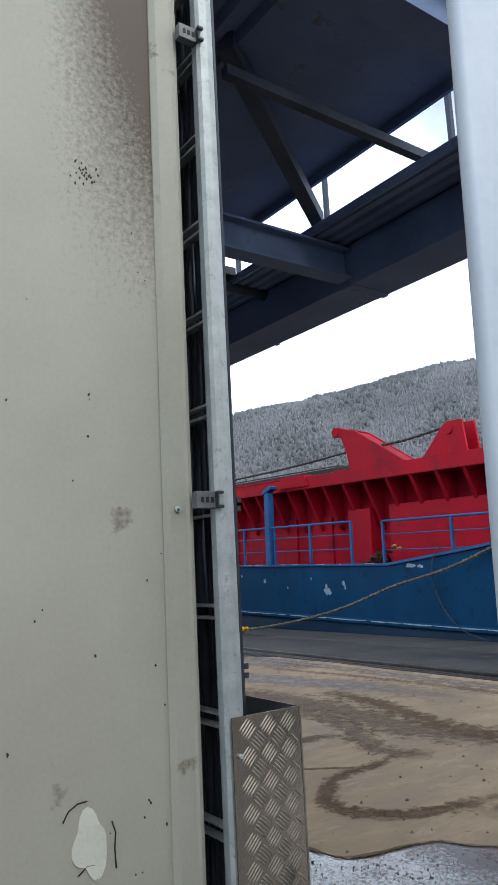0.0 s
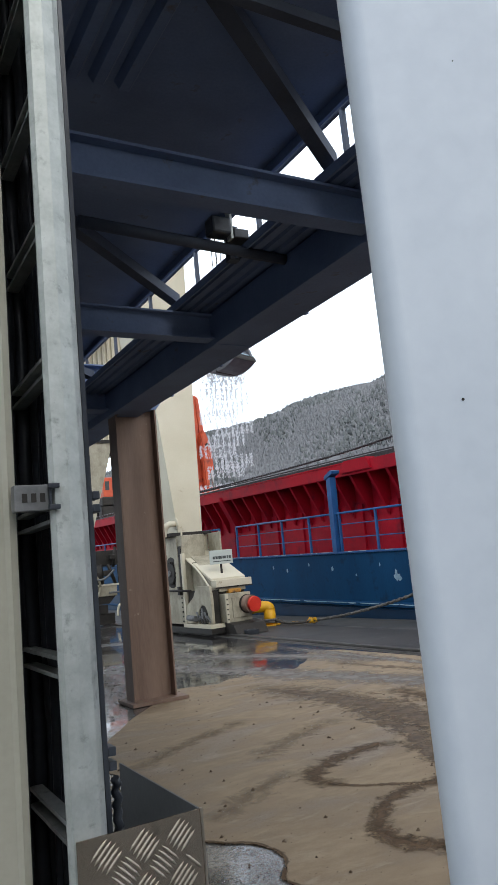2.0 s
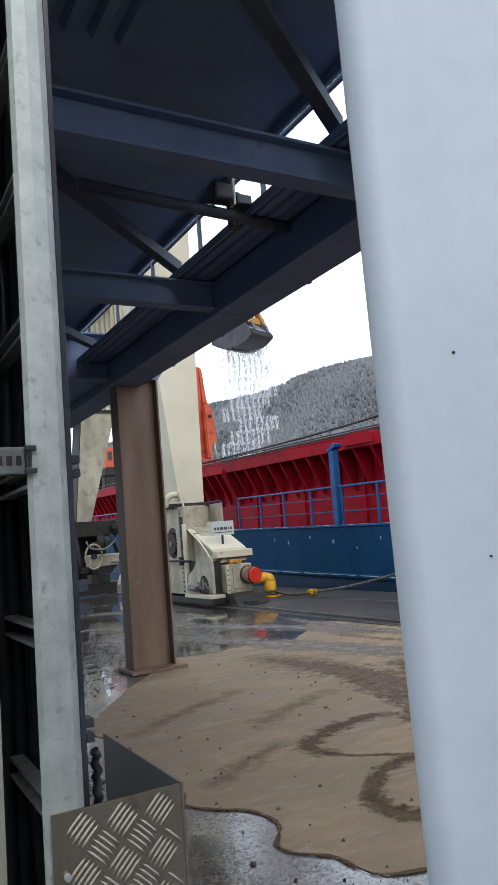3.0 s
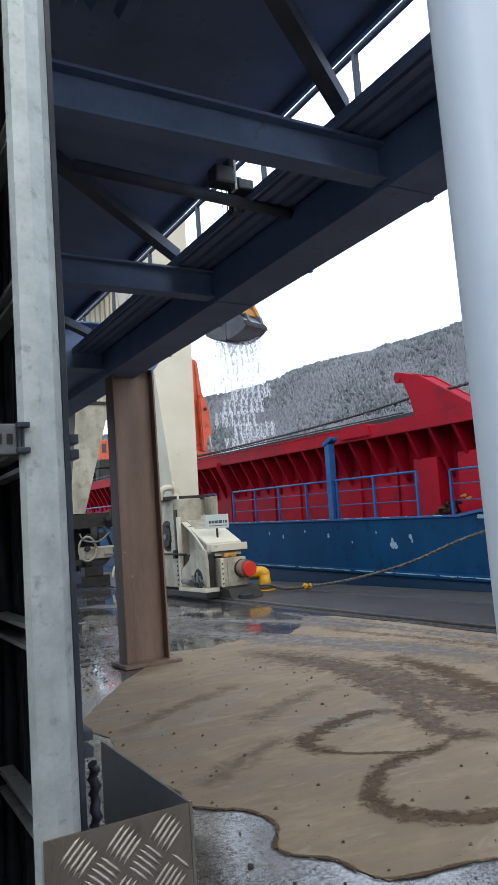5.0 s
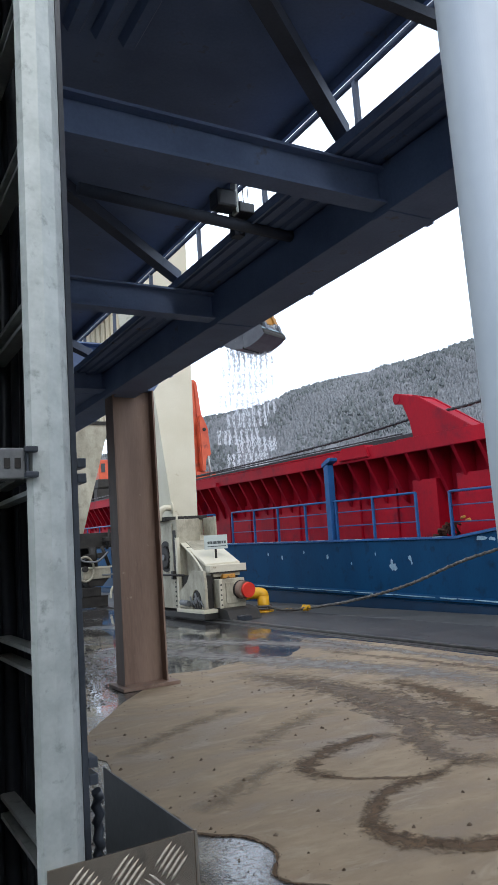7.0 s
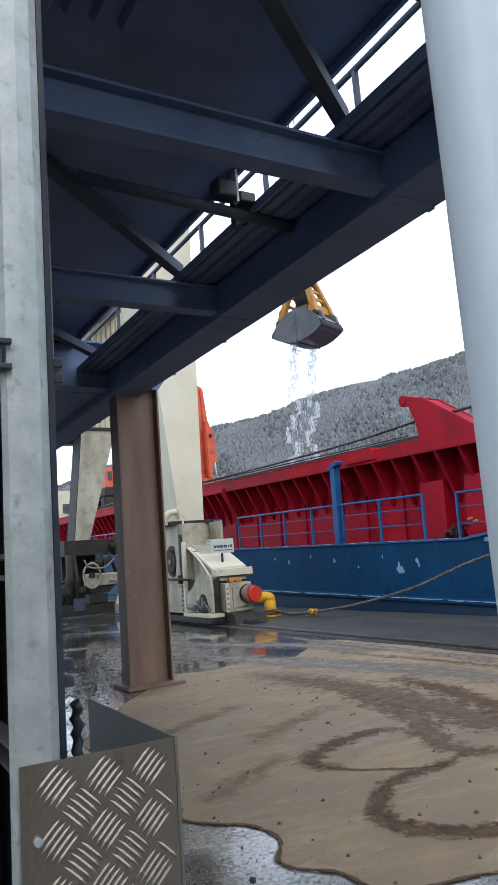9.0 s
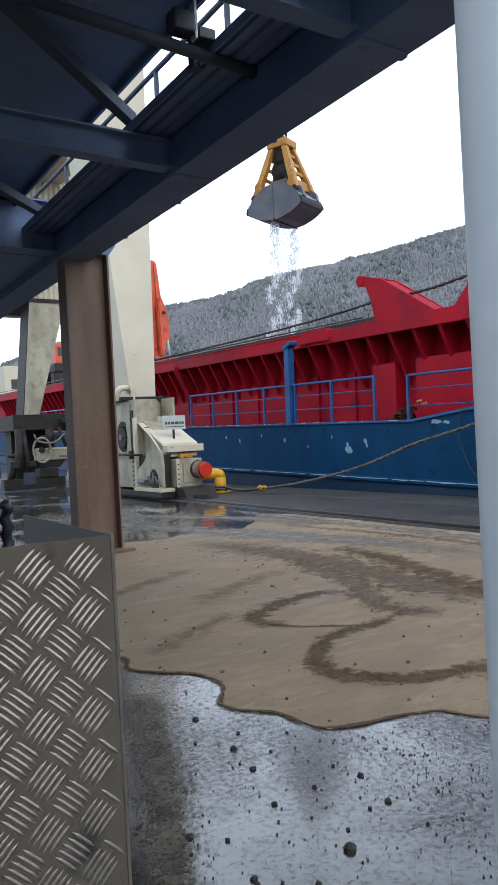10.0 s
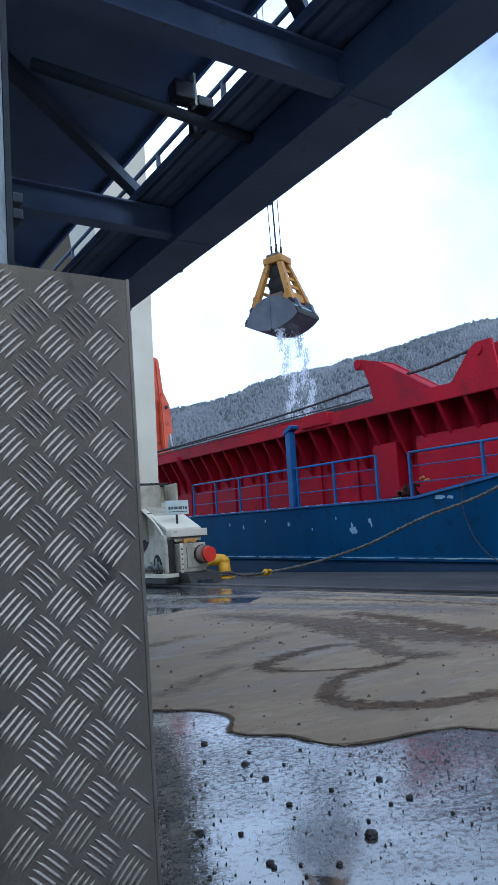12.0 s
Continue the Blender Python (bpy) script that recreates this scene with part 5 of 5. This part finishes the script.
# ---- grab ----
grab = thing("clamshell_grab", (0, 0, 0), "yellow and grey steel clamshell grab hung on wire ropes", "grab")
half = 0.66
prof = [(1.0, 0.36), (0.99, 0.42), (0.93, 0.56), (0.82, 0.72), (0.66, 0.88), (0.46, 1.01), (0.25, 1.09), (0.0, 1.12), (0.0, 0.0), (0.3, 0.03), (0.6, 0.12), (0.84, 0.24)]
for sg in (1, -1):
    shell = part("bucket_shell", pr([(sg * a + sg * 0.004, b) for a, b in prof], "x", -half, half, bev=0.008), GRABSTEEL, grab, "worn grey bucket shell")
    part("lip", bx(-half - 0.02, half + 0.02, sg * 0.012 - 0.008, sg * 0.012 + 0.008, -0.02, 0.06), GRIME_SHADE, shell)
    part("rim", pr([(sg * a, b) for a, b in ((1.02, 0.34), (1.02, 0.44), (0.96, 0.56), (0.93, 0.55), (0.98, 0.4))], "x", -half - 0.015, half + 0.015), GRIME_SHADE, shell)
    for x in (-0.42, 0.42):
        part("hinge_block", pr([(sg * 0.9, 0.6), (sg * 1.0, 0.58), (sg * 0.92, 0.86), (sg * 0.74, 0.98), (sg * 0.7, 0.86)], "x", x - 0.07, x + 0.07), GRABSTEEL, shell)
    part("shell_rail", bx(-half, half, sg * 0.93 - 0.02, sg * 0.93 + 0.02, 0.58, 0.62), CHIP, shell)
    part("end_seam", bx(-half - 0.008, -half - 0.001, sg * 0.016 - 0.012, sg * 0.016 + 0.012, 0.0, 0.9), GRIME_SHADE, shell)
for sx in (1, -1):
    for sg in (1, -1):
        arm = part("arm", hull8(bmesh.new(), ((sx * 0.5 - 0.1, sg * 0.72 - 0.11, 0.84), (sx * 0.5 + 0.1, sg * 0.72 - 0.11, 0.84), (sx * 0.5 + 0.1, sg * 0.72 + 0.11, 0.84), (sx * 0.5 - 0.1, sg * 0.72 + 0.11, 0.84)), ((sx * 0.2 - 0.08, sg * 0.22 - 0.085, 2.4), (sx * 0.2 + 0.08, sg * 0.22 - 0.085, 2.4), (sx * 0.2 + 0.08, sg * 0.22 + 0.085, 2.4), (sx * 0.2 - 0.08, sg * 0.22 + 0.085, 2.4))), OCHRE, grab, "yellow lift arm")
        part("arm_foot", tb((sx * 0.5 - 0.13, sg * 0.74, 0.82), (sx * 0.5 + 0.13, sg * 0.74, 0.82), 0.1, 12), GRIME_SHADE, arm)
        part("arm_pad", pr([(sg * 0.46, 0.98), (sg * 0.74, 0.86), (sg * 0.7, 1.22), (sg * 0.6, 1.3)], "x", sx * 0.5 - 0.09, sx * 0.5 + 0.09), OCHRE, arm)
for sg in (1, -1):
    for k in range(4):
        t = 0.2 + 0.19 * k
        w, y, z = 0.5 + (0.2 - 0.5) * t, 0.72 + (0.22 - 0.72) * t, 0.84 + 1.56 * t
        part("arm_rung", bx(-w, w, sg * y - 0.035, sg * y + 0.035, z - 0.045, z + 0.045, 0.01), OCHRE, grab)
    part("arm_beam", bx(-0.52, 0.52, sg * 0.62 - 0.06, sg * 0.62 + 0.06, 0.92, 1.12, 0.02), OCHRE, grab)
part("head", bx(-0.32, 0.32, -0.36, 0.36, 2.34, 2.58, 0.04), OCHRE, grab)
for sx in (1, -1):
    part("head_lug", bx(sx * 0.22 - 0.07, sx * 0.22 + 0.07, -0.24, 0.24, 2.58, 2.67, 0.02), BROWN, grab)
part("head_cap", bx(-0.13, 0.13, -0.18, 0.18, 2.58, 2.72, 0.03), GRABSTEEL, grab)
for z, r in ((1.3, 0.25), (1.66, 0.28), (2.08, 0.22)):
    sheave = part("sheave", tb((-0.16, 0, z), (0.16, 0, z), r, 20), BROWN, grab, "rust brown rope sheave")
    for x in (-0.17, -0.05, 0.07, 0.17):
        part("sheave_flange", tb((x - 0.012, 0, z), (x + 0.012, 0, z), r + 0.035, 20), GRIME_SHADE, sheave)
part("lower_block", bx(-0.34, 0.34, -0.3, 0.3, 1.02, 1.3, 0.04), BROWN, grab)
for sx, sy in ((0.14, 0.1), (-0.14, 0.1), (0.14, -0.1), (-0.14, -0.1)):
    rope = part("wire_rope", tb((sx, sy, 2.66), (sx * 1.5, sy * 1.5, 16), 0.016, 6), WIRE, grab, "steel wire rope")
    part("rope_socket", tb((sx, sy, 2.66), (sx, sy, 3.0), 0.035, 8), GRIME_SHADE, rope)

grab.scale = (1.035, 1.035, 1.035)

# ---- falling water ----
def water_piece(seed, wide):
    """One burst of drops, of the size that fits inside the bucket."""
    rng = random.Random(seed)
    vs, fs = [], []
    strands = [(-0.56 + 0.16 * k + rng.uniform(-0.03, 0.03)) for k in range(8)]
    for _ in range(620 if wide else 320):
        if wide:
            e = rng.choice(strands) + rng.gauss(0, 0.022) if rng.random() < 0.72 else rng.uniform(-0.62, 0.62)
            f = rng.gauss(0, 0.05)
            x, y = -0.627 * e * 1.3 + 0.771 * f, 0.771 * e * 1.3 + 0.627 * f
        else:
            x = rng.choice((-0.58, 0.6)) + rng.gauss(0, 0.028) if rng.random() < 0.84 else rng.uniform(-0.55, 0.55)
            y = rng.gauss(0, 0.06)
            x = max(-0.63, min(0.63, x))
        z, r = rng.uniform(0.3, 0.86), rng.uniform(0.005, 0.019 if wide else 0.016)
        h = min(0.07, r * rng.uniform(2.5, 7.0))
        b = len(vs)
        vs += [(x + r, y, z), (x, y + r, z), (x - r, y, z), (x, y - r, z), (x, y, z + h), (x, y, z - h * 0.6)]
        fs += [(b, b + 1, b + 4), (b + 1, b + 2, b + 4), (b + 2, b + 3, b + 4), (b + 3, b, b + 4), (b + 1, b, b + 5), (b + 2, b + 1, b + 5), (b + 3, b + 2, b + 5), (b, b + 3, b + 5)]
    me = bpy.data.meshes.new("falling_water")
    me.from_pydata(vs, [], fs)
    me.materials.append(DROP)
    return me


water_meshes = [water_piece(40 + k, k < 5) for k in range(10)]
bursts = []
for k in range(220):
    t0 = -1.2 + 0.06 * k
    burst = tagged(new("falling_water", water_meshes[(k % 5) + (0 if t0 < 7.6 else 5)]), "burst of water drops falling from the grab", "water", "water falling from the grab", "stuff")
    burst.scale = (1.035, 1.035, 1.035)
    bursts.append((t0, burst))

# ---- grit on the wet asphalt ----
def pebble(r, seed):
    rng = random.Random(seed)
    bm = bmesh.new()
    bmesh.ops.create_icosphere(bm, subdivisions=2, radius=r)
    for v in bm.verts:
        v.co *= rng.uniform(0.8, 1.15)
        v.co.z *= 0.6
    return bm


def grit_field():
    rng = random.Random(17)
    vs, fs = [], []
    for _ in range(5200):
        x, y = rng.uniform(1.35, 4.2), rng.uniform(1.5, 5.6)
        r = 0.0015 + 0.0055 * rng.random() ** 4
        lean = rng.random()
        if lean < 0.3:
            t = rng.random()
            x, y = 1.62 + 0.95 * t + rng.gauss(0, 0.07), 2.2 + 2.5 * t
        elif lean < 0.5:
            x, y = rng.gauss(3.2, 0.3), rng.gauss(2.9, 0.4)
        b = len(vs)
        vs += [(x + r * rng.uniform(0.7, 1.3), y, 0.008), (x, y + r, 0.0), (x - r, y, 0.0), (x, y - r * rng.uniform(0.7, 1.3), 0.0), (x + r * 0.2, y, r * rng.uniform(0.7, 1.2) + 0.003)]
        vs[b] = (vs[b][0], y, 0.0)
        fs += [(b, b + 1, b + 4), (b + 1, b + 2, b + 4), (b + 2, b + 3, b + 4), (b + 3, b, b + 4)]
    me = bpy.data.meshes.new("grit")
    me.from_pydata(vs, [], fs)
    me.materials.append(GRIT)
    return tagged(new("grit", me), "fine dark grit strewn on wet asphalt", "grit", kind="stuff")


def crumbs():
    """Clods and crumbs of dried mud."""
    rng = random.Random(41)
    vs, fs = [], []
    for _ in range(1100):
        x, y = rng.uniform(2.8, 8.6), rng.uniform(3.3, 10.8)
        r = 0.004 + 0.018 * rng.random() ** 5
        b = len(vs)
        vs += [(x + r * rng.uniform(0.7, 1.3), y, 0.005), (x, y + r, 0.005), (x - r, y, 0.005), (x, y - r * rng.uniform(0.7, 1.3), 0.005), (x + r * 0.2, y, 0.005 + r * rng.uniform(0.6, 1.1))]
        fs += [(b, b + 1, b + 4), (b + 1, b + 2, b + 4), (b + 2, b + 3, b + 4), (b + 3, b, b + 4)]
    me = bpy.data.meshes.new("mud_crumbs")
    me.from_pydata(vs, [], fs)
    me.materials.append(WETMUD)
    return tagged(new("mud_crumbs", me), "dark crumbs of mud scattered over the quay", "mud crumbs", kind="stuff")


def gravel(seed, count, x0, x1, y0, y1, largest, label):
    """Loose dark grit lying on wet asphalt, clear of the mud."""
    rng = random.Random(seed)
    vs, fs = [], []
    for _ in range(count):
        x, y = rng.uniform(x0, x1), rng.uniform(y0, y1)
        if x < 4.8 and x > 2.62 + 0.72 * max(0.0, y - 7.9):
            continue
        r = 0.005 + largest * rng.random() ** 4
        b = len(vs)
        vs += [(x + r * rng.uniform(0.7, 1.4), y, 0.0), (x, y + r, 0.0), (x - r, y, 0.0), (x, y - r * rng.uniform(0.7, 1.4), 0.0), (x + r * 0.2, y, 0.003 + r * rng.uniform(0.2, 0.55))]
        fs += [(b, b + 1, b + 4), (b + 1, b + 2, b + 4), (b + 2, b + 3, b + 4), (b + 3, b, b + 4)]
    me = bpy.data.meshes.new("gravel")
    me.from_pydata(vs, [], fs)
    me.materials.append(GRIT)
    return tagged(new("gravel", me), label, "gravel", kind="stuff")


gravel(61, 7000, 0.8, 4.8, 5.2, 14.0, 0.024, "dark gravel lying in the wet beside the steel column")
gravel(62, 1300, 5.0, 8.7, 9.6, 16.0, 0.022, "dark grit scattered on wet asphalt near the crane rail")
gravel(63, 700, 9.2, 12.3, 5.0, 18.0, 0.02, "dark grit scattered on the quay apron")
crumbs()
grit_field()
stone = single("stone", pebble(0.024, 1), GRIT, "small dark stone on the wet asphalt", "stone", "stones on the asphalt")
stone.location = (2.507, 2.75, 0.008)
rng_p = random.Random(23)
SPOTS = [(2.65, 4.14), (2.62, 3.71), (2.58, 3.48), (2.9, 3.14), (2.48, 3.17), (2.15, 2.81), (2.3, 2.66), (2.1, 3.17), (2.84, 2.91)]
for k in range(46):
    x, y = SPOTS[k] if k < len(SPOTS) else (rng_p.uniform(1.7, 3.2), rng_p.uniform(2.0, 3.9))
    big = rng_p.uniform(0.5, 0.8) if k < len(SPOTS) else rng_p.uniform(0.16, 0.5)
    c = copy_thing(stone, Matrix.Translation((x, y, 0.004)) @ Matrix.Rotation(rng_p.uniform(0, 6), 4, "Z"))
    c.scale = Vector((1, 1, 1)) * big


GRAB = [  # seconds, foot of the keel
    (0, 29.804, 10.665999999999999), (1, 28.904, 10.266), (1.5, 28.104, 9.966), (2, 27.061, 9.605), (2.5, 26.367, 9.267), (3, 26.062, 9.105), (4, 26.08, 9.116), (5, 26.218, 9.187), (5.5, 26.209, 9.273), (6, 25.934, 9.326), (6.5, 25.468, 9.323), (7.5, 23.911, 9.203), (8.5, 22.195, 9.002), (9, 21.388, 8.762), (9.5, 20.786, 8.548), (10, 20.353, 8.337), (10.5, 20.195, 8.191), (11, 20.095, 7.953), (11.5, 20.219, 7.801), (12, 20.449, 7.767),
]
HEADING = 202


def grab_at(t):
    ts = [r[0] for r in GRAB]
    return float(np.interp(t, ts, [r[1] for r in GRAB])) - 0.26, float(np.interp(t, ts, [r[2] for r in GRAB]))


def motions():
    walk(grab, [(t, pose(15.15, *grab_at(t), 0, 0, HEADING)) for t, y, z in GRAB])
    for t0, burst in bursts:
        times = sorted({0.0, 12.0, *(r[0] for r in GRAB if r[0] < t0), *(max(0.0, t0 + d) for d in (0, 0.15, 0.3, 0.45, 0.6, 0.75, 0.9, 1.05, 1.2))})
        rows = []
        for t in times:
            if t > 12.0:
                continue
            held = min(t, max(0.0, t0))
            y, z = grab_at(held)
            d = min(max(0.0, t - t0), 1.2)
            lane = round((t0 + 1.2) / 0.06) % 3 - 1
            drift = ((0.42 if t0 < 3.5 else 0.0) + 0.36 * lane if t0 < 7.6 else 0.3 + 0.16 * lane) * min(1.0, d / 0.75)
            rows.append((t, pose(15.15 + 0.87 * drift, y - 0.48 * drift, max(-1.3, z - 0.6 * d - 4.9 * d * d), 0, 0, HEADING)))
        walk(burst, rows)
    side, axis, pivot = Vector((-0.68, 0.73, 0)), Vector((0.8, 0.6, 0)), Matrix.Translation((0, 0, 1.85))
    swing = ((0, -0.015, 1.2), (0.5, -0.005, 1.0), (1.0, 0.0, 0.6), (1.5, -0.004, 0.45), (2.2, 0, 0), (6.5, 0, 0), (8.5, 0.003, 0), (9.0, 0.001, 0), (9.5, 0.0155, 0), (10.0, 0.0115, 0), (10.3, 0.008, 0), (10.6, 0.004, 0), (11.2, 0.0, 0), (12.0, 0.0, 0))
    walk(door_leaf, [(t, Matrix.Translation(Vector((1.3, 0.98, 0)) + side * s) @ pivot @ Matrix.Rotation(radians(tilt), 4, axis) @ pivot.inverted()) for t, s, tilt in swing])


motions()
